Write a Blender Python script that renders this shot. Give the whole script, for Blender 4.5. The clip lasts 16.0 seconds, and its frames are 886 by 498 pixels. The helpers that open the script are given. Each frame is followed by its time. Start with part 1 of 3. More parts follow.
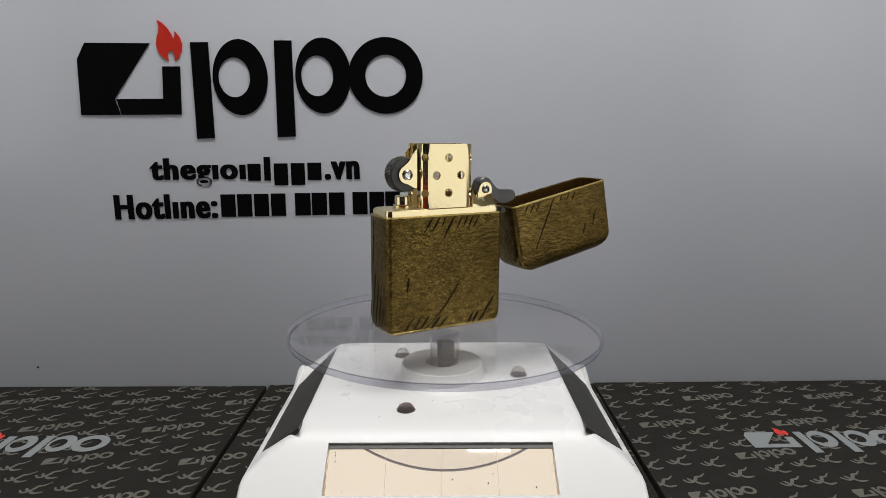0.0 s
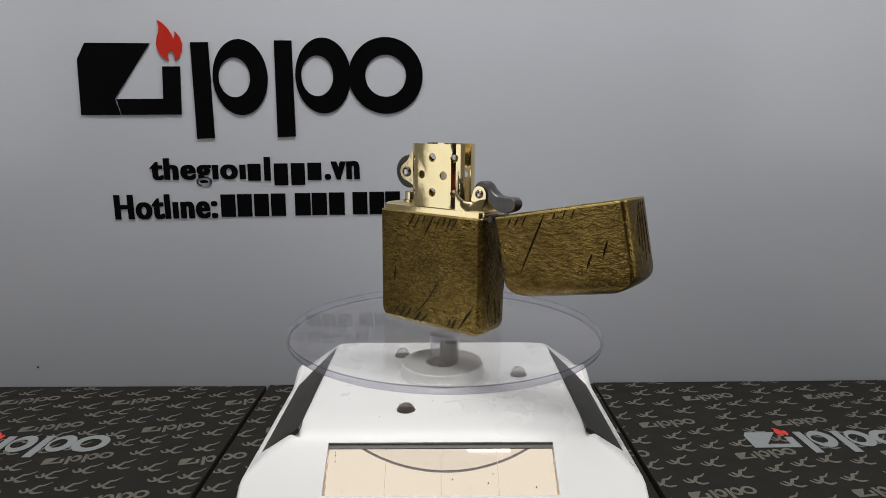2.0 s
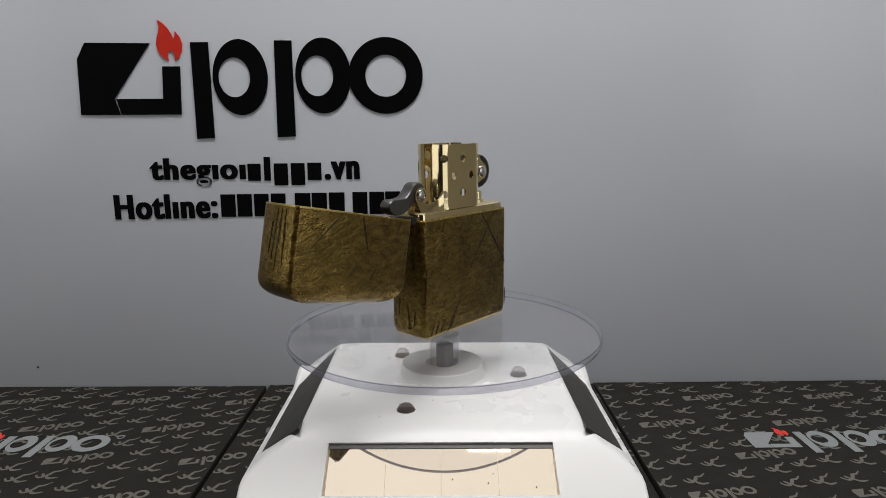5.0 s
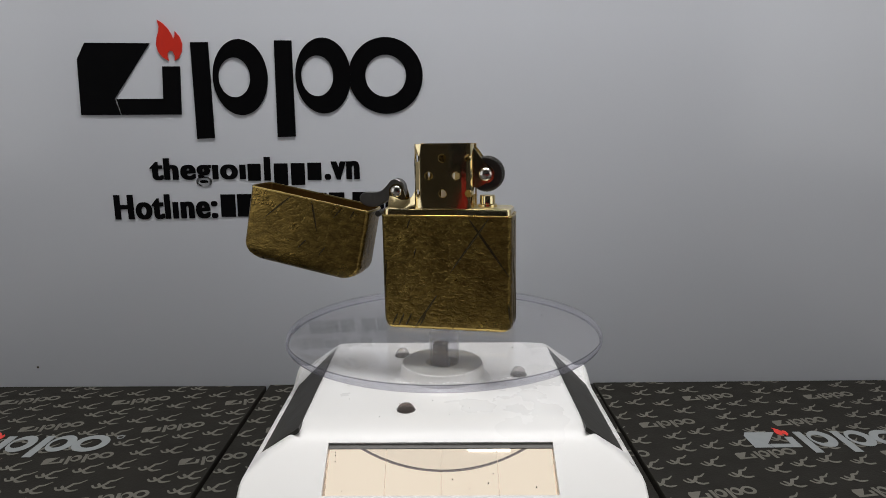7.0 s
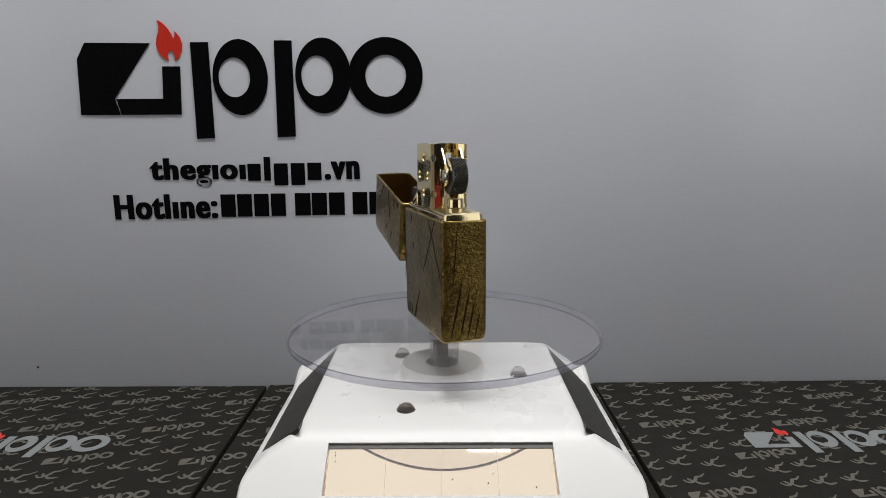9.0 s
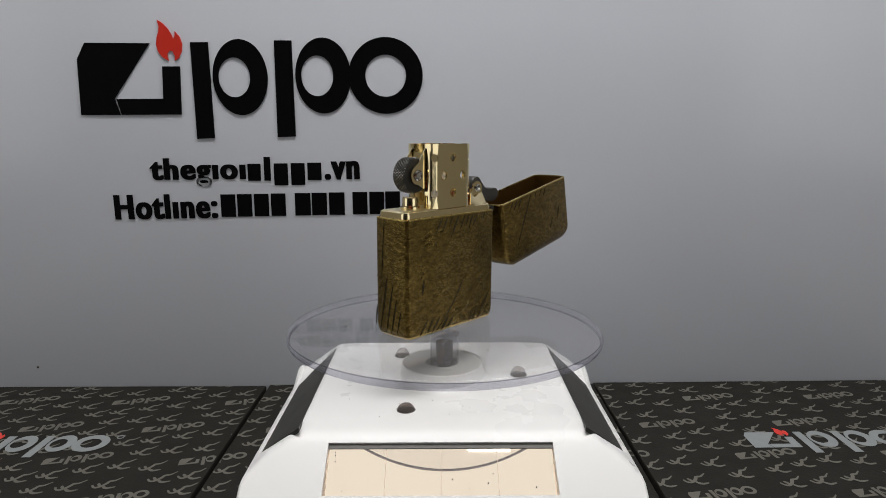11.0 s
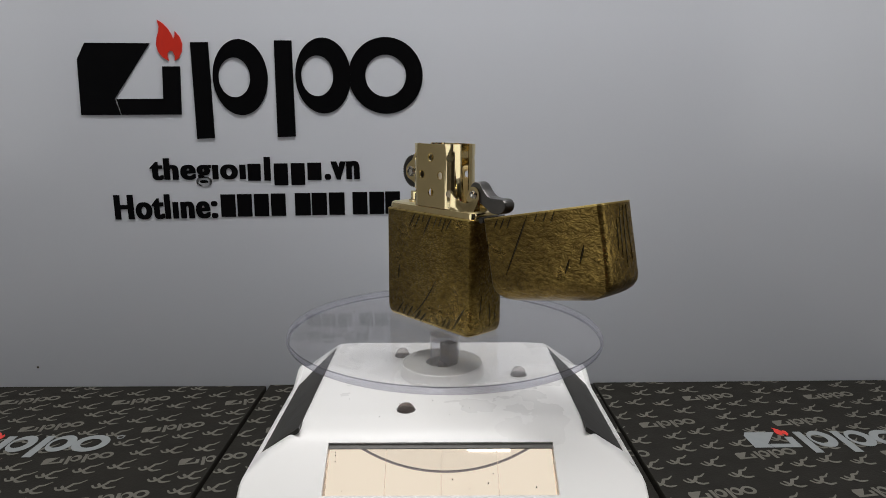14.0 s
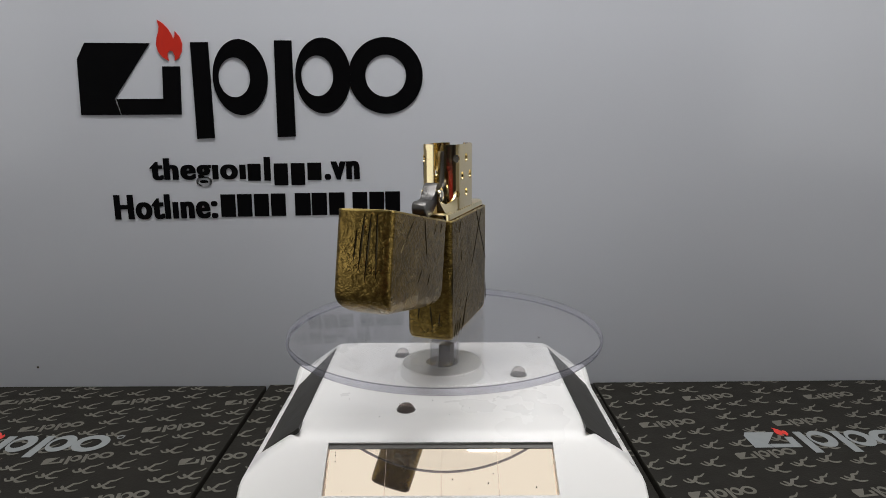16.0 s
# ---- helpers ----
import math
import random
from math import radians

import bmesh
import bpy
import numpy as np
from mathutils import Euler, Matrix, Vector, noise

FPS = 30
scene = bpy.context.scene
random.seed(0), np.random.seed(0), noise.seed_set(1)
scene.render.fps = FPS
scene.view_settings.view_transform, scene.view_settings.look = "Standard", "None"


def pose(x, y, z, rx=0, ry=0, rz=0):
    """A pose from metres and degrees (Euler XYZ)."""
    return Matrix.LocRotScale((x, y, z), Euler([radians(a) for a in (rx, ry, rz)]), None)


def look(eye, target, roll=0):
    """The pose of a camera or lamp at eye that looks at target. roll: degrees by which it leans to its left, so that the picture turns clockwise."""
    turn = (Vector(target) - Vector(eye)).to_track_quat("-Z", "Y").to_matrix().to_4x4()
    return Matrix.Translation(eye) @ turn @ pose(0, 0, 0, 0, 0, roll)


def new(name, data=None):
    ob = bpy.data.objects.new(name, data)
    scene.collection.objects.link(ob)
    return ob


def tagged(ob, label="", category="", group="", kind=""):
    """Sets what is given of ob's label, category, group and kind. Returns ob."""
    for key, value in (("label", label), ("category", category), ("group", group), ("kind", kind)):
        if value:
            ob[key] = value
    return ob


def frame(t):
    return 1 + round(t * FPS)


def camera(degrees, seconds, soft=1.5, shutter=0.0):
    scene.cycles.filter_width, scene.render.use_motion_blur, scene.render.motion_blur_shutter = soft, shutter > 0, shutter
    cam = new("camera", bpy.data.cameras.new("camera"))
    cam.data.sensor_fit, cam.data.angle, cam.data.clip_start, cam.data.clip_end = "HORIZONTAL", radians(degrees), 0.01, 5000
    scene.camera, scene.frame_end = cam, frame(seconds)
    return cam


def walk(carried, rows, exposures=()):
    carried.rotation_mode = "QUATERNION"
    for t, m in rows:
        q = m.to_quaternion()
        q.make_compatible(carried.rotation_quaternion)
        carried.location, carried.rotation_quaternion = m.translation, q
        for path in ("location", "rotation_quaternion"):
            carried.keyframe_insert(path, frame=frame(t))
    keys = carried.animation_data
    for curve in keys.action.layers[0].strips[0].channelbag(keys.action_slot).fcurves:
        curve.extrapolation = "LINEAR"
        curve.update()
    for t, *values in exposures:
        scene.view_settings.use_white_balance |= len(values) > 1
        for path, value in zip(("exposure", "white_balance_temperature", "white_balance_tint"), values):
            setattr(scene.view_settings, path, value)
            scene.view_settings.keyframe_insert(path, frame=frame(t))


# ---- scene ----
MM = 0.00094        # one drawing unit in metres; all lengths below are in these units

# ---- camera: a phone on a stand, quite still ----
cam = camera(68.03, 16.0, soft=0.6)
EYE = Vector((0.0, -201.09, 61.26)) * MM
AIM = EYE + Vector((math.sin(radians(0.094)), math.cos(radians(10.483)), -math.sin(radians(10.483))))
walk(cam, [(0.0, look(EYE, AIM, -0.159)), (16.0, look(EYE, AIM, -0.159))])

# ---- light ----
TABLE = -59.0          # top of the boxes; the platter's top is 0
BACK = 96.0            # the backdrop's face

world = bpy.data.worlds.new("room_air")
world.use_nodes = True
world.node_tree.nodes["Background"].inputs["Color"].default_value = (0.9, 0.95, 1.0, 1)
world.node_tree.nodes["Background"].inputs["Strength"].default_value = 0.02
scene.world = world
scene.view_settings.exposure = 0.0


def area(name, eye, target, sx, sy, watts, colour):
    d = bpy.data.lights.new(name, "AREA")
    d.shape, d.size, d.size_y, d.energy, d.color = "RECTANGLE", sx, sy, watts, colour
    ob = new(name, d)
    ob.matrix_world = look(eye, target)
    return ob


area("shelf_light", (0.015, -0.045, 0.39), (0.015, -0.045, 0.0), 0.36, 0.12, 1.25, (1.0, 0.985, 0.985))
area("ceiling_light", (0.0, -0.48, 1.30), (0.0, -0.48, 0.0), 1.5, 0.8, 3.5, (1.0, 0.97, 0.92))
area("ceiling_spot", (0.10, -0.305, 1.25), (0.10, -0.305, 0.0), 0.09, 0.03, 0.035, (1.0, 1.0, 1.0))
# two unseen fill lamps, added to brighten the brass and the sheet from the sides
area("side_fill", (-1.17, -0.62, 0.18), (0, 0, 0.05), 0.85, 0.95, 2.55, (0.965, 0.98, 1.0))
area("side_fill", (1.08, -0.72, 0.18), (0, 0, 0.05), 0.85, 0.95, 2.6, (0.965, 0.98, 1.0))


# ---- materials ----
def nodes(name):
    m = bpy.data.materials.new(name)
    m.use_nodes = True
    return m, m.node_tree.nodes, m.node_tree.links, m.node_tree.nodes["Principled BSDF"]


def mat(name, a, b=None, rough=0.5, metal=0.0, scale=60.0, bump=0.0, bump_scale=900.0, spread=0.15, **more):
    """A surface that wavers between two colours and two glosses, with a fine relief."""
    m, n, l, p = nodes(name)
    b = b or tuple(c * 0.86 for c in a)
    co = n.new("ShaderNodeTexCoord")
    tex = n.new("ShaderNodeTexNoise")
    tex.inputs["Scale"].default_value, tex.inputs["Detail"].default_value = scale, 5
    ramp = n.new("ShaderNodeMix")
    ramp.data_type = "RGBA"
    ramp.inputs[6].default_value, ramp.inputs[7].default_value = (*a, 1), (*b, 1)
    l.new(co.outputs["Object"], tex.inputs["Vector"])
    l.new(tex.outputs["Fac"], ramp.inputs[0])
    l.new(ramp.outputs[2], p.inputs["Base Color"])
    mr = n.new("ShaderNodeMapRange")
    mr.inputs[3].default_value, mr.inputs[4].default_value = max(0.02, rough - spread * rough), rough + spread * rough
    l.new(tex.outputs["Fac"], mr.inputs[0])
    l.new(mr.outputs[0], p.inputs["Roughness"])
    p.inputs["Metallic"].default_value = metal
    if bump:
        fine = n.new("ShaderNodeTexNoise")
        fine.inputs["Scale"].default_value, fine.inputs["Detail"].default_value = bump_scale, 4
        l.new(co.outputs["Object"], fine.inputs["Vector"])
        bp = n.new("ShaderNodeBump")
        bp.inputs["Strength"].default_value, bp.inputs["Distance"].default_value = bump, 0.0003
        l.new(fine.outputs["Fac"], bp.inputs["Height"])
        l.new(bp.outputs[0], p.inputs["Normal"])
    for k, v in more.items():
        p.inputs[k.replace("_", " ")].default_value = v
    return m


def antique_brass(name, grain, relief, dark, bright, oval_gain):
    """Aged brass, hammered to a leathery grain: small pebbles with dark between them, rubbed bright in patches."""
    m, n, l, p = nodes(name)
    co = n.new("ShaderNodeTexCoord")

    def noise(scale, detail, vector=None, rough=0.5):
        t = n.new("ShaderNodeTexNoise")
        t.inputs["Scale"].default_value, t.inputs["Detail"].default_value, t.inputs["Roughness"].default_value = scale, detail, rough
        l.new(vector or co.outputs["Object"], t.inputs["Vector"])
        return t

    def remap(socket, a, b, c=0.0, d=1.0):
        t = n.new("ShaderNodeMapRange")
        for i, v in enumerate((a, b, c, d)):
            t.inputs[i + 1].default_value = v
        l.new(socket, t.inputs[0])
        return t.outputs[0]

    def sums(op, a, b, c=None):
        t = n.new("ShaderNodeMath")
        t.operation = op
        for i, v in enumerate((a, b, c)):
            if v is None:
                continue
            if isinstance(v, float):
                t.inputs[i].default_value = v
            else:
                l.new(v, t.inputs[i])
        return t.outputs[0]

    def blend(fac, a, b):
        t = n.new("ShaderNodeMix")
        l.new(fac, t.inputs[0])
        l.new(a, t.inputs[2])
        l.new(b, t.inputs[3])
        return t.outputs[0]

    warp = noise(260, 3)
    mixv = n.new("ShaderNodeMix")
    mixv.data_type = "VECTOR"
    mixv.inputs[0].default_value = 0.0022
    l.new(co.outputs["Object"], mixv.inputs[4])
    l.new(warp.outputs["Color"], mixv.inputs[5])

    def slanted(turn, sx, sz):
        mp = n.new("ShaderNodeMapping")
        mp.inputs["Rotation"].default_value = (0, radians(turn), 0)
        mp.inputs["Scale"].default_value = (sx, 1.0, sz)
        l.new(mixv.outputs[1], mp.inputs["Vector"])
        return mp.outputs[0]

    def pebbles(scale, vector):
        """Rounded cells with thin dark cracks between them."""
        t = n.new("ShaderNodeTexVoronoi")
        t.feature = "DISTANCE_TO_EDGE"
        t.inputs["Scale"].default_value = scale
        l.new(vector, t.inputs["Vector"])
        dome = n.new("ShaderNodeMapRange")
        dome.interpolation_type = "SMOOTHERSTEP"
        dome.inputs[1].default_value, dome.inputs[2].default_value = -0.06, 0.38
        l.new(t.outputs["Distance"], dome.inputs[0])
        return dome.outputs[0]

    # a rubbed oval of larger pebbles in the middle of the case
    rub_at, rub = n.new("ShaderNodeMapping"), n.new("ShaderNodeTexGradient")
    rub_at.vector_type = "TEXTURE"
    rub_at.inputs["Location"].default_value = (0.0010, -0.0062, 0.0180)
    rub_at.inputs["Rotation"].default_value = (0, radians(28), 0)
    rub_at.inputs["Scale"].default_value = (0.0125, 0.0075, 0.0170)
    rub.gradient_type = "SPHERICAL"
    l.new(co.outputs["Object"], rub_at.inputs["Vector"])
    l.new(rub_at.outputs[0], rub.inputs["Vector"])
    oval = remap(rub.outputs["Fac"], 0.1, 0.5, 0.0, oval_gain)
    small = pebbles(grain, slanted(-20, 0.75, 1.25))
    large = pebbles(grain, slanted(-24, 0.60, 1.45))
    wrinkle = remap(noise(760, 3, slanted(-30, 0.55, 1.35), 0.5).outputs["Fac"], 0.32, 0.68)
    fine = noise(2600, 3).outputs["Fac"]
    grainy = sums("MULTIPLY_ADD", wrinkle, 0.62, sums("MULTIPLY", small, 0.30))
    height = blend(oval, grainy, sums("MULTIPLY_ADD", wrinkle, 0.3, sums("MULTIPLY", large, 0.7)))
    patch = remap(noise(70, 5, None, 0.6).outputs["Fac"], 0.34, 0.68)
    rubbed = sums("MULTIPLY_ADD", oval, 0.13, sums("MULTIPLY_ADD", patch, 0.30, 0.26))
    tone = sums("MULTIPLY", remap(height, 0.1, 0.85, 0.30, 1.0), rubbed)
    c1 = n.new("ShaderNodeMix")
    c1.data_type = "RGBA"
    c1.inputs[6].default_value, c1.inputs[7].default_value = (*dark, 1), (*bright, 1)
    l.new(tone, c1.inputs[0])
    l.new(c1.outputs[2], p.inputs["Base Color"])
    p.inputs["Metallic"].default_value = 0.92
    l.new(remap(patch, 0.0, 1.0, 0.34, 0.25), p.inputs["Roughness"])
    bp = n.new("ShaderNodeBump")
    bp.inputs["Strength"].default_value, bp.inputs["Distance"].default_value = relief, 0.00035
    l.new(sums("MULTIPLY_ADD", fine, 0.05, height), bp.inputs["Height"])
    l.new(bp.outputs[0], p.inputs["Normal"])
    return m


def clear_plastic(name, tint, rough, gain=0.35, haze=0.0, haze_colour=(0.8, 0.8, 0.86)):
    """Clear sheet: lets light straight through and mirrors by Fresnel; haze is fine scuffing."""
    m, n, l, p = nodes(name)
    clear, gloss, mix = n.new("ShaderNodeBsdfTransparent"), n.new("ShaderNodeBsdfGlossy"), n.new("ShaderNodeMixShader")
    lw = n.new("ShaderNodeLayerWeight")
    lw.inputs["Blend"].default_value = 0.5
    pw, sc = n.new("ShaderNodeMath"), n.new("ShaderNodeMath")
    pw.operation, sc.operation = "POWER", "MULTIPLY_ADD"
    pw.inputs[1].default_value = 4.0
    sc.inputs[1].default_value, sc.inputs[2].default_value = gain, 0.03
    l.new(lw.outputs["Facing"], pw.inputs[0])
    l.new(pw.outputs[0], sc.inputs[0])
    clear.inputs["Color"].default_value = (*tint, 1)
    gloss.inputs["Roughness"].default_value = rough
    l.new(sc.outputs[0], mix.inputs[0])
    l.new(clear.outputs[0], mix.inputs[1])
    l.new(gloss.outputs[0], mix.inputs[2])
    scuff, mix2 = n.new("ShaderNodeBsdfDiffuse"), n.new("ShaderNodeMixShader")
    scuff.inputs["Color"].default_value = (*haze_colour, 1)
    tex = n.new("ShaderNodeTexNoise")
    tex.inputs["Scale"].default_value, tex.inputs["Detail"].default_value = 60, 6
    mr = n.new("ShaderNodeMapRange")
    mr.inputs[1].default_value, mr.inputs[2].default_value = 0.3, 0.75
    mr.inputs[3].default_value, mr.inputs[4].default_value = haze * 0.6, haze * 1.4
    l.new(tex.outputs["Fac"], mr.inputs[0])
    l.new(mr.outputs[0], mix2.inputs[0])
    l.new(mix.outputs[0], mix2.inputs[1])
    l.new(scuff.outputs[0], mix2.inputs[2])
    l.new(mix2.outputs[0], n["Material Output"].inputs["Surface"])
    return m


M_BRASS = antique_brass("antique_brass", 1080, 0.68, (0.042, 0.026, 0.006), (0.60, 0.41, 0.108), 0.9)
M_LID = antique_brass("antique_brass_smoother", 1150, 0.44, (0.058, 0.037, 0.010), (0.66, 0.445, 0.120), 0.0)
M_GOLD = mat("polished_brass", (0.85, 0.725, 0.44), (0.79, 0.655, 0.37), 0.10, 1.0, 120, 0.05, 700)
M_SATIN = mat("satin_brass", (0.88, 0.77, 0.50), (0.82, 0.70, 0.42), 0.30, 1.0, 120, 0.08, 700)
M_RIM = mat("rubbed_brass_edge", (0.62, 0.47, 0.16), (0.42, 0.30, 0.10), 0.28, 1.0, 300, 0.2, 900)
M_INNER = mat("brown_lacquered_brass", (0.22, 0.12, 0.03), (0.12, 0.06, 0.015), 0.38, 0.8, 150)
M_SCRATCH = mat("blackened_groove", (0.035, 0.026, 0.012), (0.06, 0.045, 0.02), 0.30, 0.9, 400)
M_STEEL = mat("dark_steel", (0.16, 0.155, 0.15), (0.09, 0.088, 0.085), 0.36, 0.9, 250, 0.25, 1200)
M_PIN = mat("dull_grey_metal", (0.15, 0.15, 0.155), (0.08, 0.08, 0.085), 0.55, 0.6, 500, 0.4, 1500)
M_BLACKSTEEL = mat("blackened_steel", (0.095, 0.092, 0.085), (0.045, 0.043, 0.04), 0.32, 0.9, 350, 0.2, 1500)
M_NICKEL = mat("nickel_rivet", (0.72, 0.70, 0.66), (0.55, 0.53, 0.5), 0.18, 1.0, 400)
M_WHITE = mat("white_gloss_plastic", (0.86, 0.86, 0.85), (0.82, 0.82, 0.81), 0.28, 0.0, 45, 0.03, 300)
M_GREY = mat("grey_plastic", (0.53, 0.53, 0.50), (0.47, 0.47, 0.45), 0.35, 0.0, 90)
# dark grey for the shade on the panel recess's upper wall
M_RECESS_SHADE = mat("shade_grey", (0.10, 0.098, 0.09), (0.16, 0.155, 0.145), 0.5, 0.0, 160)
M_BLACKSTRIP = mat("matt_black_plastic", (0.020, 0.020, 0.018), (0.034, 0.032, 0.026), 0.5, 0.0, 160, 0.3, 600, Specular_IOR_Level=0.3)
M_CELL = mat("amorphous_solar_cell", (0.82, 0.735, 0.63), (0.78, 0.695, 0.59), 0.025, 0.95, 25)
M_CELLEDGE = mat("cell_seam", (0.42, 0.34, 0.26), None, 0.3, 0.7)
M_DISC = clear_plastic("clear_acrylic", (0.982, 0.982, 0.985), 0.055, 0.62, 0.030)
M_EDGE = clear_plastic("acrylic_edge", (0.76, 0.76, 0.83), 0.06, 1.0, 0.15, (0.68, 0.68, 0.76))
# same clear acrylic, tinted dark in place of refraction at the rim
M_BEVEL = clear_plastic("acrylic_bevel", (0.36, 0.36, 0.41), 0.10, 1.0, 0.12, (0.45, 0.45, 0.53))
M_CLEARDOME = clear_plastic("clear_dome", (0.88, 0.86, 0.85), 0.06, 0.9, 0.12, (0.66, 0.62, 0.60))
M_STEM = clear_plastic("moulded_clear_plastic", (0.93, 0.93, 0.945), 0.05, 0.9, 0.02)
M_DOME = clear_plastic("smoky_clear_dome", (0.52, 0.45, 0.42), 0.05, 1.0, 0.22, (0.30, 0.26, 0.24))
M_BACK = mat("white_acrylic_sheet", (0.666, 0.688, 0.738), (0.638, 0.660, 0.710), 0.15, 0.0, 6, 0.01, 120)
M_LETTER = mat("black_acrylic", (0.0025, 0.0025, 0.003), (0.004, 0.004, 0.0045), 0.4, 0.0, 60, Specular_IOR_Level=0.05)
M_RED = mat("red_acrylic", (0.62, 0.035, 0.02), (0.55, 0.028, 0.015), 0.3, 0.0, 80)
M_CARD = mat("black_brown_card", (0.019, 0.0172, 0.0130), (0.012, 0.0110, 0.0085), 0.6, 0.0, 90, 0.3, 1200, Specular_IOR_Level=0.22)
M_PRINT = mat("grey_print", (0.165, 0.158, 0.132), (0.115, 0.110, 0.090), 0.5, 0.0, 500, 0.2, 1500)
M_SILVER = mat("silver_print", (0.30, 0.325, 0.33), (0.26, 0.28, 0.285), 0.45, 0.0, 300)
M_REDPRINT = mat("red_print", (0.75, 0.05, 0.035), (0.68, 0.04, 0.03), 0.45, 0.0, 300)
M_WALL = mat("cream_wall_paint", (0.78, 0.75, 0.69), (0.74, 0.71, 0.65), 0.7, 0.0, 3, 0.1, 90)
M_DIM = mat("dark_brown_wall_paint", (0.10, 0.085, 0.07), (0.08, 0.07, 0.06), 0.7, 0.0, 3)
M_FLOOR = mat("grey_floor", (0.30, 0.28, 0.26), (0.25, 0.23, 0.21), 0.5, 0.0, 4)
M_TABLE = mat("grey_table_top", (0.24, 0.23, 0.215), (0.20, 0.19, 0.18), 0.4, 0.0, 12)
M_PHONE = mat("black_phone_glass", (0.008, 0.008, 0.009), None, 0.2, 0.0, 40)
M_REDPLASTIC = mat("red_plastic", (0.36, 0.014, 0.009), (0.30, 0.011, 0.008), 0.35, 0.0, 60)
M_DUST = mat("dust_speck", (0.06, 0.05, 0.04), None, 0.8)


# ---- mesh tools ----
def part(name, bm, material, parent=None, label="", smooth=True, angle=32, facing=True):
    bmesh.ops.remove_doubles(bm, verts=bm.verts, dist=0.0005)
    if facing:
        bmesh.ops.recalc_face_normals(bm, faces=bm.faces)
    bmesh.ops.scale(bm, vec=(MM, MM, MM), verts=bm.verts)
    me = bpy.data.meshes.new(name)
    bm.to_mesh(me)
    bm.free()
    me.materials.append(material)
    if smooth:
        me.shade_smooth()
        me.set_sharp_from_angle(angle=radians(angle))
    ob = new(name, me)
    if parent:
        ob.parent = parent
    if label:
        tagged(ob, label)
    return ob


def thing(name, label, category, group="", kind="", at=(0, 0, 0)):
    ob = new(name)
    ob.empty_display_size = 0.005
    ob.location = [c * MM for c in at]
    return tagged(ob, label, category, group, kind)


def rr(hx, hy, r, n=6, cx=0.0, cy=0.0):
    """A rectangle with rounded corners, counter-clockwise."""
    pts = []
    for qx, qy, a0 in ((1, 1, 0), (-1, 1, 90), (-1, -1, 180), (1, -1, 270)):
        for i in range(n + 1):
            a = radians(a0 + 90 * i / n)
            pts.append((cx + qx * (hx - r) + r * math.cos(a), cy + qy * (hy - r) + r * math.sin(a)))
    return pts


def circle(r, n=48, cx=0.0, cy=0.0, a0=0.0):
    return [(cx + r * math.cos(a0 + 2 * math.pi * i / n), cy + r * math.sin(a0 + 2 * math.pi * i / n)) for i in range(n)]


def loft(bm, rings, first=True, last=True):
    """Rings of 3D points, joined one to the next."""
    loops = [[bm.verts.new(p) for p in ring] for ring in rings]
    n = len(loops[0])
    for a, b in zip(loops, loops[1:]):
        for i in range(n):
            bm.faces.new((a[i], a[(i + 1) % n], b[(i + 1) % n], b[i]))
    if first:
        bm.faces.new(loops[0])
    if last:
        bm.faces.new(loops[-1])
    return bm


def up(outline, z):
    return [(x, y, z) for x, y in outline]


def turned(bm, profile, n=64, cx=0.0, cy=0.0, first=True, last=True):
    """A lathe body from (radius, z) pairs."""
    return loft(bm, [up(circle(r, n, cx, cy), z) for r, z in profile], first, last)


def slab(bm, outline, y0, y1, bevel=0.0):
    """An outline in x and z, carried from y0 to y1."""
    if not bevel:
        return loft(bm, [[(x, y0, z) for x, z in outline], [(x, y1, z) for x, z in outline]])
    cx = sum(p[0] for p in outline) / len(outline)
    cz = sum(p[1] for p in outline) / len(outline)

    def inset(y):
        ring = []
        for x, z in outline:
            d = math.hypot(x - cx, z - cz) or 1
            ring.append((x - (x - cx) / d * bevel, y, z - (z - cz) / d * bevel))
        return ring
    s = bevel if y1 > y0 else -bevel
    return loft(bm, [inset(y0), [(x, y0 + s, z) for x, z in outline], [(x, y1 - s, z) for x, z in outline], inset(y1)])


def box(bm, x0, x1, y0, y1, z0, z1, r=0.0):
    cx, cy = (x0 + x1) / 2, (y0 + y1) / 2
    if not r:
        o = [(x0, y0), (x1, y0), (x1, y1), (x0, y1)]
        return loft(bm, [up(o, z0), up(o, z1)])
    hx, hy = (x1 - x0) / 2, (y1 - y0) / 2
    return loft(bm, [up(rr(hx - r * 0.7, hy - r * 0.7, r * 0.6, 3, cx, cy), z0), up(rr(hx - r * .2, hy - r * .2, r, 3, cx, cy), z0 + r * 0.4),
                     up(rr(hx, hy, r, 3, cx, cy), z0 + r), up(rr(hx, hy, r, 3, cx, cy), z1 - r),
                     up(rr(hx - r * .2, hy - r * .2, r, 3, cx, cy), z1 - r * 0.4), up(rr(hx - r * 0.7, hy - r * 0.7, r * 0.6, 3, cx, cy), z1)])


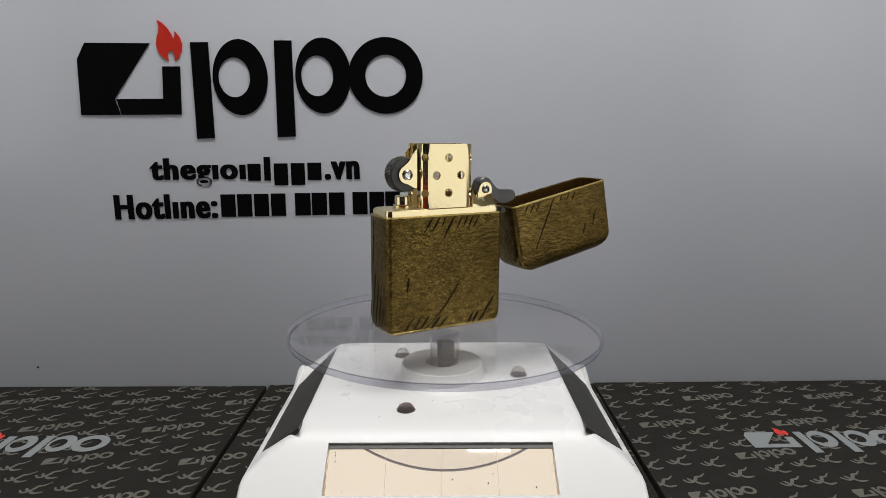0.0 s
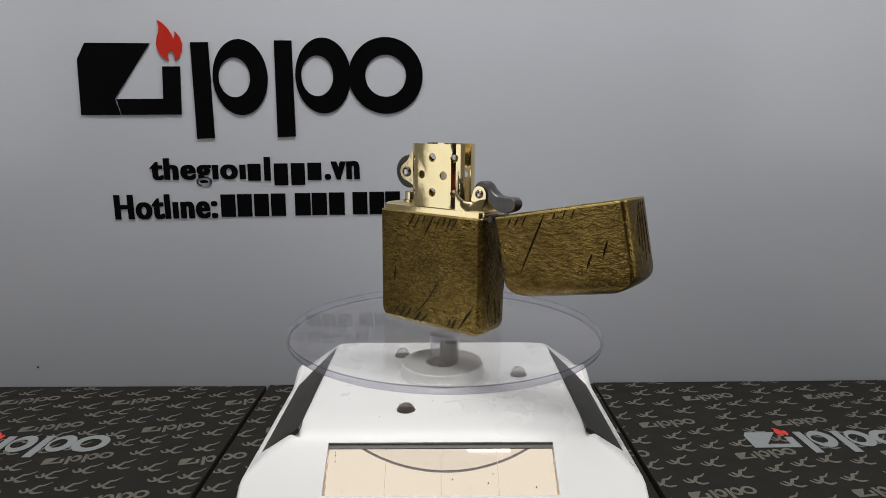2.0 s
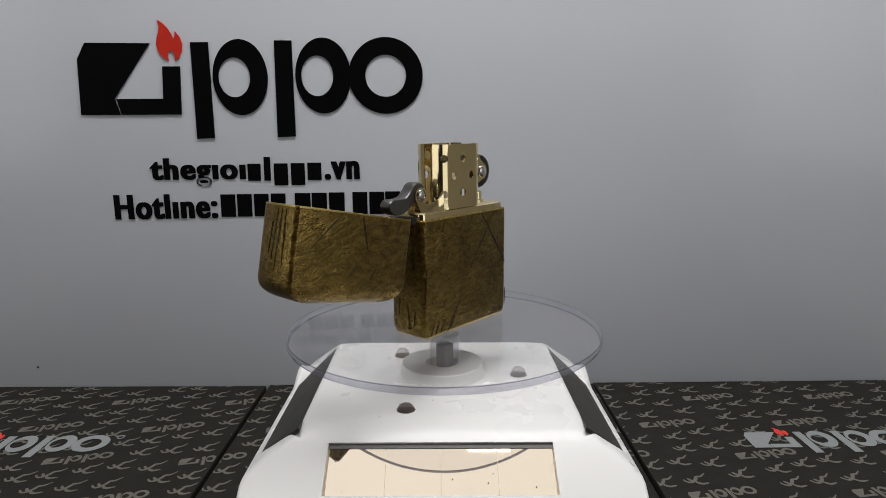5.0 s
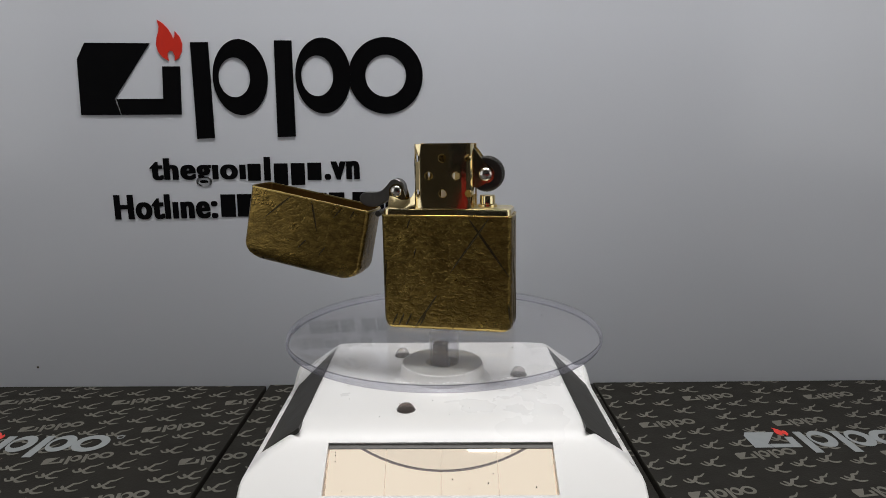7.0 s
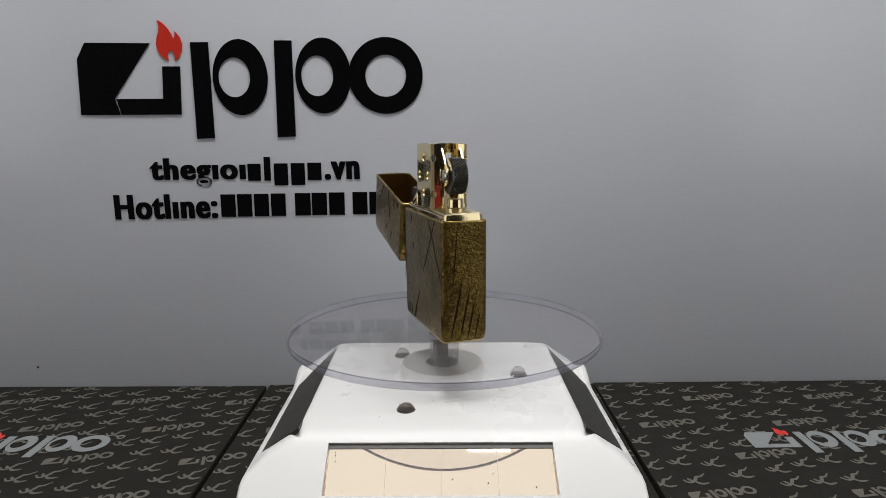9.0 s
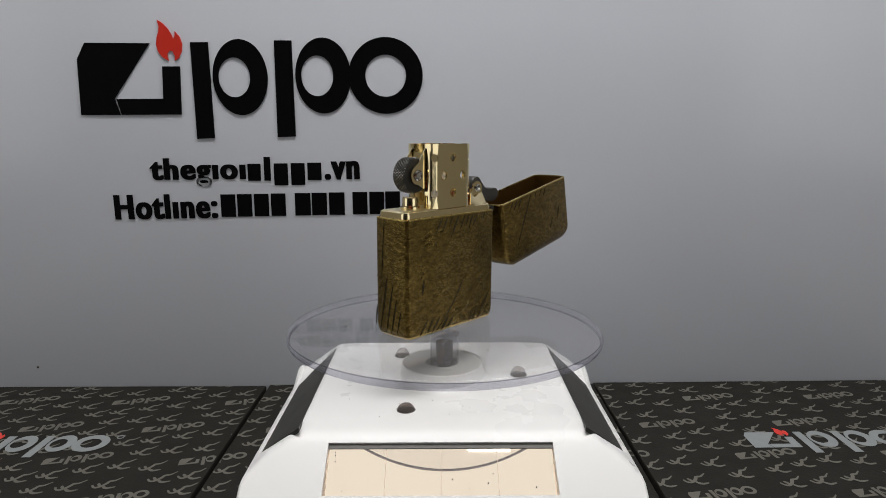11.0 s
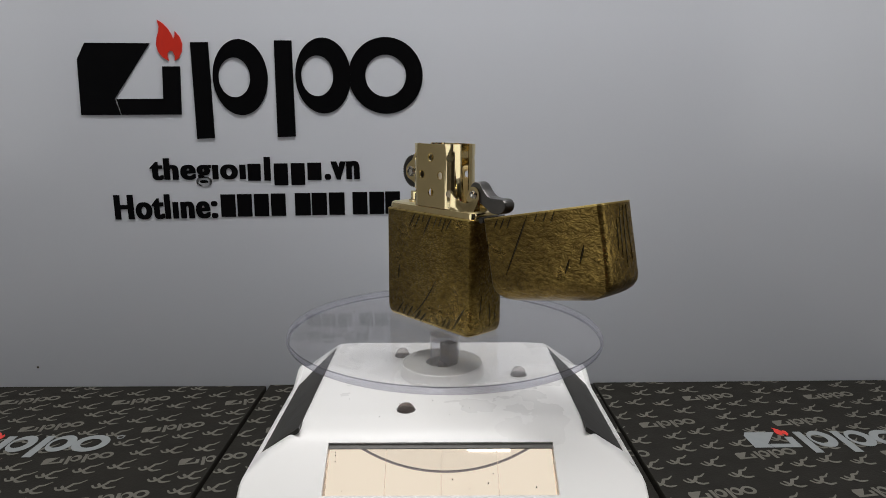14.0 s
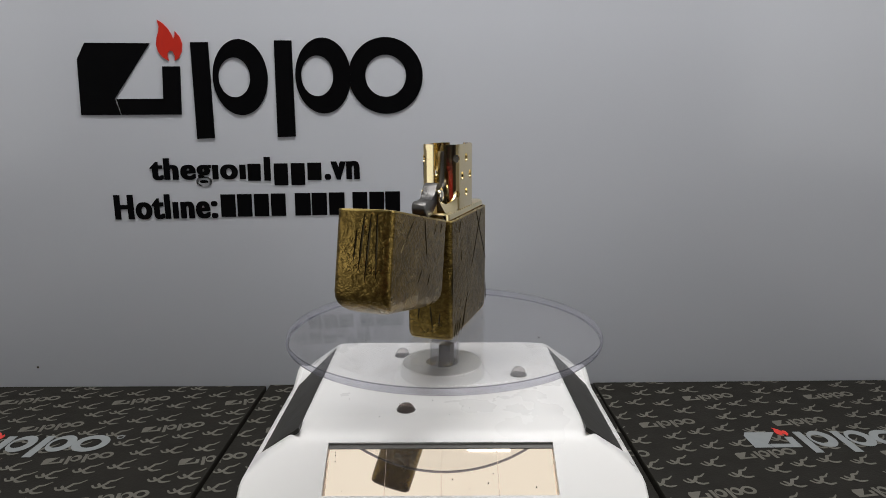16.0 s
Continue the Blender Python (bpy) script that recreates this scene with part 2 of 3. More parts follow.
def carve(ob, cutters):
    """Cut the cutters' bodies out of ob, for good."""
    bm = cutters
    bmesh.ops.recalc_face_normals(bm, faces=bm.faces)
    bmesh.ops.scale(bm, vec=(MM, MM, MM), verts=bm.verts)
    me = bpy.data.meshes.new("cutter")
    bm.to_mesh(me)
    bm.free()
    tool = new("cutter", me)
    md = ob.modifiers.new("cut", "BOOLEAN")
    md.object, md.operation, md.solver = tool, "DIFFERENCE", "EXACT"
    parent, ob.parent = ob.parent, None
    bpy.context.view_layer.update()
    made = bpy.data.meshes.new_from_object(ob.evaluated_get(bpy.context.evaluated_depsgraph_get()))
    ob.modifiers.clear()
    ob.data = made
    made.shade_smooth()
    made.set_sharp_from_angle(angle=radians(32))
    ob.parent = parent
    bpy.data.objects.remove(tool)
    bpy.data.meshes.remove(me)


# ---- the room round the shelf ----
def wall(name, x0, x1, y0, y1, z0, z1, material):
    bm = bmesh.new()
    box(bm, x0, x1, y0, y1, z0, z1)
    return tagged(part(name, bm, material, smooth=False), kind="structure")


tagged(wall("floor", -1500, 1500, -2000, 900, -860, -800, M_FLOOR), "plain grey room floor under the table", "floor")
tagged(wall("ceiling", -1500, 1500, -2000, 900, 1400, 1460, M_WALL), "plain cream painted ceiling of the room", "ceiling")
tagged(wall("wall_north", -1560, 1560, 900, 960, -860, 1460, M_WALL), "plain cream wall behind the backdrop sheet", "wall")
tagged(wall("wall_south", -1560, 1560, -2060, -2000, -860, 1460, M_DIM), "plain dark brown wall behind the phone", "wall")
tagged(wall("wall_east", 1500, 1560, -2000, 900, -860, 1460, M_WALL), "plain cream side wall", "wall")
tagged(wall("wall_west", -1560, -1500, -2000, 900, -860, 1460, M_WALL), "plain cream side wall", "wall")


def make_table():
    t = thing("table", "grey-topped table carrying the boxes and backdrop", "table", at=(0, -330, -800))
    bm = bmesh.new()
    box(bm, -850, 850, -480, 480, 670, 700, 3)
    part("tabletop", bm, M_TABLE, t)
    for sx in (-1, 1):
        for sy in (-1, 1):
            bm = bmesh.new()
            box(bm, sx * 800 - 22, sx * 800 + 22, sy * 430 - 22, sy * 430 + 22, 0, 670.5, 2)
            part("leg", bm, M_TABLE, t)


make_table()


def make_phone():
    """What the mirror-bright chimney shows of the filming side."""
    t = thing("phone", "black phone filming from its stand", "phone", at=(0, -208, 62))
    bm = bmesh.new()
    box(bm, -78, 78, -4, 3, -32, 42, 2)
    part("body", bm, M_PHONE, t)
    s = thing("phone_stand", "red plastic phone stand on the table", "phone stand", at=(0, -208, -100))
    bm = bmesh.new()
    box(bm, -62, 62, -7, 7, 105, 130, 2)
    part("cradle", bm, M_REDPLASTIC, s)
    bm = bmesh.new()
    box(bm, -12, 12, -6, 6, 6, 106, 2)
    part("column", bm, M_BLACKSTRIP, s, "black column")
    bm = bmesh.new()
    box(bm, -45, 45, -35, 35, 0, 8, 2)
    part("foot", bm, M_BLACKSTRIP, s, "black foot")


make_phone()


# ---- backdrop sheet ----
def make_backdrop():
    bm = bmesh.new()
    box(bm, -330, 330, 0, 4, -98.5, 330, 0.5)
    ob = part("backdrop", bm, M_BACK)
    ob.location, ob.rotation_euler = (0, BACK * MM, 0), (0, 0, radians(0.8))
    return tagged(ob, "glossy white acrylic sheet standing behind the boxes", "backdrop", kind="structure")


make_backdrop()
SIGN = pose(2.0 * MM, BACK * MM, 0, 0, 0, 0.8)


def sign_thing(name, label, category, group=""):
    ob = new(name)
    ob.empty_display_size = 0.005
    ob.matrix_basis = SIGN
    return tagged(ob, label, category, group)


def ring(bm, cx, cz, ro, ri, y0, y1, n=56, sx=1.0):
    o = [(cx + sx * x, z) for x, z in circle(ro, n, 0, cz)]
    i = [(cx + sx * x, z) for x, z in circle(ri, n, 0, cz)]
    rings = [[(x, y1, z) for x, z in i], [(x, y1, z) for x, z in o], [(x, y0, z) for x, z in o], [(x, y0, z) for x, z in i], [(x, y1, z) for x, z in i]]
    return loft(bm, rings, False, False)


def oval(bm, cx, cz, a, b, ai, bi, shift, y0, y1, n=64):
    o = [(cx + a * x, cz + b * z) for x, z in circle(1, n)]
    i = [(cx + shift + ai * x, cz + bi * z) for x, z in circle(1, n)]
    return loft(bm, [[(x, y1, z) for x, z in i], [(x, y1, z) for x, z in o], [(x, y0, z) for x, z in o], [(x, y0, z) for x, z in i], [(x, y1, z) for x, z in i]], False, False)


FLAME = [(0.0, 0.0), (-2.6, 1.6), (-4.4, 4.2), (-5.1, 7.2), (-4.6, 10.2), (-3.6, 13.0), (-3.3, 15.4), (-3.9, 18.2), (-1.6, 16.7), (0.6, 14.2),
         (2.0, 11.6), (2.6, 9.6), (3.4, 11.4), (3.5, 13.2), (5.4, 10.8), (6.4, 7.6), (6.0, 4.2), (4.6, 1.4), (2.6, 0.0), (2.9, 2.2), (2.0, 4.2), (0.6, 4.6), (-0.4, 3.4), (-0.5, 1.6)]


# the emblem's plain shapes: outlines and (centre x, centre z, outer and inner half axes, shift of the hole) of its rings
BLOCK = [(-160.1, 67.1), (-143.0, 67.1), (-145.0, 74.1), (-128.0, 97.4), (-155.8, 97.6), (-159.6, 90.8)]
FOOT = [(-142.5, 67.1), (-116.4, 67.2), (-115.6, 87.7), (-123.2, 87.7), (-123.8, 74.0), (-144.2, 74.0)]
UPRIGHTS = ([(-110.2, 56.6), (-102.5, 56.9), (-102.9, 97.8), (-110.5, 97.8)], [(-74.7, 57.3), (-66.7, 57.5), (-66.9, 98.5), (-74.4, 98.5)])
RINGS = ((-89.8, 83.0, 11.9, 16.1, 6.9, 8.4, -2.6), (-53.7, 83.6, 12.1, 16.1, 7.0, 8.6, -2.6), (-26.4, 83.6, 16.2, 16.3, 8.9, 8.9, 0.0))


def make_emblem():
    t = sign_thing("wall_emblem", "black acrylic emblem of slabs and rings with a red flame", "emblem")

    def piece(name, outline, material=M_LETTER, label="", front=-0.6):
        bm = bmesh.new()
        slab(bm, outline, front, 0.0)
        part(name, bm, material, t, label)
    piece("slanted_slab", BLOCK)
    piece("foot_slab", FOOT)
    piece("flame", [(-120.2 + x * 0.98, 90.0 + z * 0.94) for x, z in FLAME], M_RED, "red acrylic flame")
    for outline in UPRIGHTS:
        piece("upright_slab", outline, front=-0.64)
    for k, (cx, cz, a, b, ai, bi, shift) in enumerate(RINGS):
        bm = bmesh.new()
        oval(bm, cx, cz, a, b, ai, bi, shift, -0.6 + 0.02 * k, 0.0)
        part("ring", bm, M_LETTER, t)


make_emblem()


def bold_word(body, label, x0, x1, z0, z1, tilt, heavy=0.5):
    """Heavy condensed lettering on the sheet, fitted between x0 and x1, z0 and z1."""
    c = bpy.data.curves.new("lettering", "FONT")
    c.body, c.size, c.extrude, c.offset, c.space_character = body, 13.6 * MM, 0.15 * MM, 0.26 * MM, 1.14
    ob = new("lettering", c)
    bpy.context.view_layer.update()
    me = bpy.data.meshes.new_from_object(ob.evaluated_get(bpy.context.evaluated_depsgraph_get()))
    bpy.data.objects.remove(ob)
    bpy.data.curves.remove(c)
    xs = [v.co.x for v in me.vertices]
    zs = [v.co.y for v in me.vertices]
    sx, sz = (x1 - x0 - 2 * heavy) * MM / (max(xs) - min(xs)), (z1 - z0) * MM / (max(zs) - min(zs))
    me.transform(Matrix.Diagonal((sx, sz, 1, 1)) @ Matrix.Translation((-min(xs), -min(zs), 0)))
    bold = bmesh.new()
    for k, dx in enumerate((0.0, 0.5, 1.0, 1.5, 2.0)):
        again = me.copy()
        again.transform(pose((x0 + heavy * dx) * MM, (-0.2 - 0.02 * k) * MM, z0 * MM, 90, -tilt, 0))
        bold.from_mesh(again)
        bpy.data.meshes.remove(again)
    bold.to_mesh(me)
    bold.free()
    me.materials.clear()
    me.materials.append(M_LETTER)
    w = new("lettering", me)
    w.matrix_basis = SIGN
    tagged(w, label, "lettering", "lettering on the sheet")


def make_sign_lines():
    t = sign_thing("sign_line", "short row of black bars on the white sheet", "sign")
    # x, width, bottom, top of each bar
    for x, w, z0, z1 in ((-88.9, 5.8, 38.0, 45.6), (-81.6, 2.9, 38.0, 48.6), (-77.2, 6.2, 35.9, 45.7), (-69.6, 6.2, 36.0, 45.8), (-62.2, 6.2, 38.2, 46.0)):
        bm = bmesh.new()
        box(bm, x, x + w, -0.4, 0.0, z0, z1, 0.12)
        part("bar", bm, M_LETTER, t, smooth=False)
    t = sign_thing("number_line", "row of black bars after a word on the white sheet", "sign")
    for x, w in ((-101.8, 6.6), (-94.4, 6.6), (-86.8, 6.6), (-79.2, 6.6), (-68.4, 7.0), (-60.8, 6.8), (-53.0, 7.0), (-42.4, 6.7), (-34.8, 6.7), (-27.6, 6.7)):
        bm = bmesh.new()
        z = 21.7 + (x + 103) * 0.014
        box(bm, x, x + w, -0.4, 0.0, z, z + 10.2, 0.12)
        part("bar", bm, M_LETTER, t, smooth=False)
    bold_word("theg\u0131o\u0131", "black condensed lettering reading theg\u0131o\u0131 on the sheet", -132.4, -89.8, 35.5, 48.1, 0.3)
    bold_word(".vn", "black condensed lettering reading .vn on the sheet", -54.6, -38.8, 38.3, 46.6, 0.3)
    bold_word("Hotl\u0131ne:", "black condensed lettering reading Hotl\u0131ne: on the sheet", -149.6, -103.2, 20.6, 31.8, 0.7)
    bm = bmesh.new()
    turned(bm, [(0.5, 0), (0.45, 0.3), (0.2, 0.4)], 10)
    s = part("stain_speck", bm, M_DUST)
    s.matrix_basis = SIGN @ pose(-192.5 * MM, 0, -49.3 * MM, 90, 0, 0)
    tagged(s, "tiny dark speck on the white sheet", "speck")


make_sign_lines()


# ---- printed boxes ----
def ribbon(bm, pts, w0, w1, z):
    """A tapering flat stroke along pts, with a hair of thickness."""
    n = len(pts)
    left, right = [], []
    for i, (x, y) in enumerate(pts):
        ax, ay = pts[max(0, i - 1)]
        bx, by = pts[min(n - 1, i + 1)]
        d = math.hypot(bx - ax, by - ay) or 1
        k = i / (n - 1)
        w = (w0 + (w1 - w0) * k) / 2 * (0.55 + 0.9 * math.sin(math.pi * min(1, max(0.08, k))))
        left.append((x - (by - ay) / d * w, y + (bx - ax) / d * w))
        right.append((x + (by - ay) / d * w, y - (bx - ax) / d * w))
    o = left + right[::-1]
    loft(bm, [up(o, z), up(o, z + 0.06)], False, True)


def smooth_line(pts, n=14):
    out = []
    for i in range(n + 1):
        t = i / n * (len(pts) - 1)
        k = min(int(t), len(pts) - 2)
        p0, p1, p2, p3 = pts[max(0, k - 1)], pts[k], pts[k + 1], pts[min(len(pts) - 1, k + 2)]
        u = t - k
        out.append(tuple(0.5 * (2 * b + (c - a) * u + (2 * a - 5 * b + 4 * c - d) * u * u + (3 * b - a - 3 * c + d) * u ** 3) for a, b, c, d in zip(p0, p1, p2, p3)))
    return out


def wisp_mesh(z=0.0):
    bm = bmesh.new()
    ribbon(bm, smooth_line([(-4.4, 0.4), (-3.7, -1.1), (-2.5, -1.6), (-1.0, -0.8), (0.2, 0.6), (0.9, 1.8), (2.3, 1.9), (3.3, 2.5), (4.7, 3.8)], 22), 0.9, 0.72, z)
    ribbon(bm, smooth_line([(-2.6, 1.2), (-2.2, 0.2), (-1.4, -1.0)], 6), 0.7, 0.8, z + 0.004)
    ribbon(bm, smooth_line([(-0.9, -0.5), (-0.1, -2.0), (1.2, -2.8), (3.6, -2.4)]), 0.8, 0.85, z + 0.008)
    return bm


def mark_mesh(z=0.0, sx=0.16, sy=0.15):
    """The emblem's slabs and rings as a flat print, its middle at 0."""
    bm = bmesh.new()
    at = lambda pts: [((x + 85.0) * sx, (y - 82.0) * sy) for x, y in pts]
    for k, o in enumerate((BLOCK, FOOT) + UPRIGHTS):
        loft(bm, [up(at(o), z), up(at(o), z + 0.06 + 0.004 * k)], False, True)
    for k, (cx, cz, a, b, ai, bi, shift) in enumerate(RINGS):
        o = at([(cx + a * x, cz + b * y) for x, y in circle(1, 28)])
        i = at([(cx + shift + ai * x, cz + bi * y) for x, y in circle(1, 28)])
        h = z + 0.078 + 0.004 * k
        loft(bm, [up(o, z), up(o, h), up(i, h), up(i, z)], False, False)
    return bm


def seed_mesh(name, bm, material):
    ob = part(name, bm, material, smooth=False)
    me = ob.data
    bpy.data.objects.remove(ob)
    return me


WISP = seed_mesh("printed_wisp", wisp_mesh(), M_PRINT)
MARK = seed_mesh("printed_emblem", mark_mesh(), M_PRINT)
# where the wisps lie round each small emblem of the print
AROUND = ((-29.0, 15.2), (-18.0, 18.8), (-7.0, 21.6), (4.9, 20.2), (11.6, 12.4), (-28.7, 5.6), (-17.6, 7.0), (-5.8, 8.6))


def printed(ox, oy, dx, dy, lean, tilt):
    """The print's repeats in the plan: (mesh, name, x, y, turn), one emblem and eight wisps a time."""
    out = []
    for r in range(-7, 5):
        for c in range(-4, 5):
            x, y = ox + dx * (c + (0.5 if r % 2 else 0.0)), oy + dy * r + lean * c
            out.append((MARK, "printed_emblem", x, y, tilt))
            out += [(WISP, "printed_wisp", x + a, y + b, tilt * 0.8) for a, b in AROUND]
    return out


WEST_PRINT = printed(-109.9, 50.0, 50.2, 26.2, -0.6, 13.0)
EAST_PRINT = printed(149.3, 53.2, 55.4, 26.3, 0.5, 8.5)


def make_box(cx, cy, turned_by, label, emblem):
    """A flat gift box of black printed card; the print runs off its edges."""
    W, L, top = 76.9, 113.4, 41.03
    t = thing("gift_box", label, "box", "black printed gift boxes", at=(cx, cy, TABLE - 41))
    t.rotation_euler = (0, 0, radians(turned_by))
    bm = bmesh.new()
    box(bm, -W + 1.2, W - 1.2, -L + 1.2, L - 1.2, 0, 30, 0.5)
    part("tray", bm, M_CARD, t)
    bm = bmesh.new()
    box(bm, -W, W, -L, L, 14, 41, 0.45)
    part("lid", bm, M_CARD, t)
    rnd = random.Random(int(cx))
    prints = WEST_PRINT if cx < -50 else EAST_PRINT if cx > 50 else [q for q in WEST_PRINT if q[2] < 0] + [q for q in EAST_PRINT if q[2] >= 0]
    for me, name, wx, wy, turn in prints:
        x, y = wx - cx, wy - cy
        reach = 12.5 if me is MARK else 5.5
        if abs(x) > W + reach or abs(y) > L + reach:
            continue
        if me is WISP and rnd.random() < 0.015:
            continue
        m = pose(x * MM, y * MM, top * MM, 0, 0, turn + rnd.uniform(-2.5, 2.5) * (me is WISP))
        if abs(x) > W - reach or abs(y) > L - reach:
            bm = bmesh.new()
            bm.from_mesh(me)
            bm.transform(m)
            for co, no in (((W - 0.5, 0, 0), (1, 0, 0)), ((0.5 - W, 0, 0), (-1, 0, 0)), ((0, L - 0.5, 0), (0, 1, 0)), ((0, 0.5 - L, 0), (0, -1, 0))):
                bmesh.ops.bisect_plane(bm, geom=bm.verts[:] + bm.edges[:] + bm.faces[:], plane_co=[v * MM for v in co], plane_no=no, clear_outer=True)
            if len(bm.faces):
                cut = bpy.data.meshes.new(name)
                bm.to_mesh(cut)
                cut.materials.append(M_PRINT)
                new(name, cut).parent = t
            bm.free()
            continue
        ob = new(name, me)
        ob.parent = t
        ob.matrix_basis = m
    if emblem:
        ex, ey = emblem
        bm = mark_mesh(0.0, 0.42, 0.415)
        for co, no in (((W - 0.6 - ex, 0, 0), (1, 0, 0)), ((0.6 - W - ex, 0, 0), (-1, 0, 0))):
            bmesh.ops.bisect_plane(bm, geom=bm.verts[:] + bm.edges[:] + bm.faces[:], plane_co=co, plane_no=no, clear_outer=True)
        e = part("silver_emblem", bm, M_SILVER, t, "printed emblem of silver slabs and rings", smooth=False)
        e.location = (ex * MM, ey * MM, (top + 0.12) * MM)
        bm = bmesh.new()
        o = [((x * 0.98 - 35.2) * 0.44, (8.0 + y * 0.94) * 0.415) for x, y in FLAME]
        loft(bm, [up(o, 0), up(o, 0.06)], False, True)
        part("red_flame", bm, M_REDPRINT, e, "small red printed flame", smooth=False)
        bm = bmesh.new()
        ring(bm, 33.6, 6.0, 1.5, 1.0, 0, 0.06, 20)
        bmesh.ops.rotate(bm, matrix=Matrix.Rotation(radians(-90), 3, "X"), verts=bm.verts)
        part("small_ring", bm, M_SILVER, e, smooth=False)


make_box(-160.5, -19.8, 0.0, "black gift box printed with grey wisps and a silver emblem", (-0.5, 55.1))
make_box(-5.2, -18.3, 0.0, "black gift box printed with grey wisps, under the turntable", None)
make_box(150.6, -15.9, 0.8, "black gift box printed with grey wisps and a silver emblem", (0.6, 53.0))


# ---- turntable base ----
def smin(a, b, k):
    h = max(0.0, min(1.0, 0.5 + 0.5 * (b - a) / k))
    return b + (a - b) * h - k * h * (1 - h)


def sstep(a, b, x):
    t = max(0.0, min(1.0, (x - a) / (b - a)))
    return t * t * (3 - 2 * t)


def base_height(x, y):
    ax = abs(x)
    front = -22.0 + (y + 37.5) * 0.767
    slope = -18.0 - (ax - 38.3) * 0.80
    slope += 1.0 * sstep(50.2, 50.9, ax) * sstep(32.0, 26.0, y) + 3.6 * math.exp(-((ax - 51.5) / 3.4) ** 2 - ((y - 26.0) / 6.0) ** 2)
    shoulder = max(slope, -21.6 - max(0.0, ax - 40.0) ** 2 / 21.0)
    side = slope + (shoulder - slope) * sstep(0.0, -3.5, y + 36.0 - (ax - 38.9) * 0.4)
    back = -18.0 - (y - 35.8) * 1.8 - max(0.0, min(ax, 42) - 32) * 0.35
    z = smin(smin(-18.0, front, 4.0), side, 0.8)
    return max(smin(z, back, 3.0), -44.0)


def make_base():
    t = thing("turntable_base", "white plastic solar turntable base with black side strips", "turntable", at=(0, 0, TABLE))
    off = -TABLE
    outline = rr(52.6, 50.5, 7.5, 18, 0, -12.5)
    long = []
    for (x0, y0), (x1, y1) in zip(outline, outline[1:] + outline[:1]):
        k = max(1, int(math.hypot(x1 - x0, y1 - y0) / 1.4))
        long += [(x0 + (x1 - x0) * i / k, y0 + (y1 - y0) * i / k) for i in range(k)]
    bm = bmesh.new()
    rings = [up([(x * 0.985, (y + 12.5) * 0.985 - 12.5) for x, y in long], 0.0), up(long, 1.2)]
    # rounded shoulder, then the shaped top
    wall_top = [min(base_height(x, y), -27.0) for x, y in long]
    rings.append([(x, y, z + off - 2.4) for (x, y), z in zip(long, wall_top)])
    for s, d in ((0.997, 0.8), (0.99, 0.2)):
        rings.append([(x * s, (y + 12.5) * s - 12.5, min(base_height(x * s, (y + 12.5) * s - 12.5), -22) + off - d) for x, y in long])
    for i in range(60):
        s = 0.985 - 0.0045 * i if i < 12 else 0.931 * (1 - (i - 11) / 49.0) ** 0.95 + 0.004
        rings.append([(x * s, (y + 12.5) * s - 12.5, base_height(x * s, (y + 12.5) * s - 12.5) + off) for x, y in long])
    loft(bm, rings)
    body = part("body", bm, M_WHITE, t, angle=50)
    # recess for the solar panel
    tilt = math.atan(0.767)
    ex, ey = math.cos(tilt), math.sin(tilt)

    def slope_pt(x, s, d):
        """x across, s down the front slope from the panel's top edge, d out of it"""
        return (x, -37.5 - s * ex - d * ey, -22.0 + off - s * ey + d * ex)
    cut = bmesh.new()
    P = [(-30.6, -0.3), (29.6, -0.3), (29.8, 14.1), (-30.8, 14.1)]
    loft(cut, [[slope_pt(x, s, -1.5) for x, s in P], [slope_pt(x, s, 4.0) for x, s in P]])
    carve(body, cut)
    bm = bmesh.new()
    loft(bm, [[slope_pt(x, s, -1.45) for x, s in P], [slope_pt(x, s, -1.2) for x, s in P]])
    sp = part("solar_panel", bm, M_CELLEDGE, t, "mirror-bright beige solar panel", smooth=False)
    xs = (-30.2, -15.0, -0.4, 14.5, 29.3)
    for a, b in zip(xs, xs[1:]):
        bm = bmesh.new()
        q = [(a + 0.06, 0.0), (b - 0.06, 0.0), (b - 0.06, 13.8), (a + 0.06, 13.8)]
        loft(bm, [[slope_pt(x, s, -1.2) for x, s in q], [slope_pt(x, s, -1.0) for x, s in q]])
        part("solar_cell", bm, M_CELL, sp, smooth=False)
    # added dark bar: shade of the recess's upper wall, put in as colour
    bm = bmesh.new()
    q = [(-30.5, -0.25), (29.5, -0.25), (29.5, 1.05), (-30.5, 1.05)]
    loft(bm, [[slope_pt(x, s, -1.19) for x, s in q], [slope_pt(x, s, -0.75) for x, s in q]])
    part("recess_shade", bm, M_RECESS_SHADE, sp, "dark grey bar standing in for shade on the recess wall", smooth=False)
    # black strips let into the sloping sides
    for sx in (-1, 1):
        bm = bmesh.new()
        grid = []
        for i in range(9):
            u = i / 8
            row = []
            for j in range(25):
                v = j / 24
                xi, xo = 38.7, 50.2
                x = xi + (xo - xi) * u
                y0 = -36.0 + (36.0 - 31.6) * u
                y1 = 28.4 - 11.0 * u
                y = y0 + (y1 - y0) * v
                row.append((sx * x, y, base_height(x, y)))
            grid.append(row)
        va = [[bm.verts.new((x, y, -18.0 - (abs(x) - 38.3) * 0.80 + off + 0.25)) for x, y, z in row] for row in grid]
        for r0, r1 in zip(va, va[1:]):
            for j in range(24):
                bm.faces.new((r0[j], r0[j + 1], r1[j + 1], r1[j]))
        ext = bmesh.ops.extrude_face_region(bm, geom=bm.faces[:])
        bmesh.ops.translate(bm, vec=(0, 0, -1.4), verts=[v for v in ext["geom"] if isinstance(v, bmesh.types.BMVert)])
        part("side_strip", bm, M_BLACKSTRIP, t, "matt black side strip")
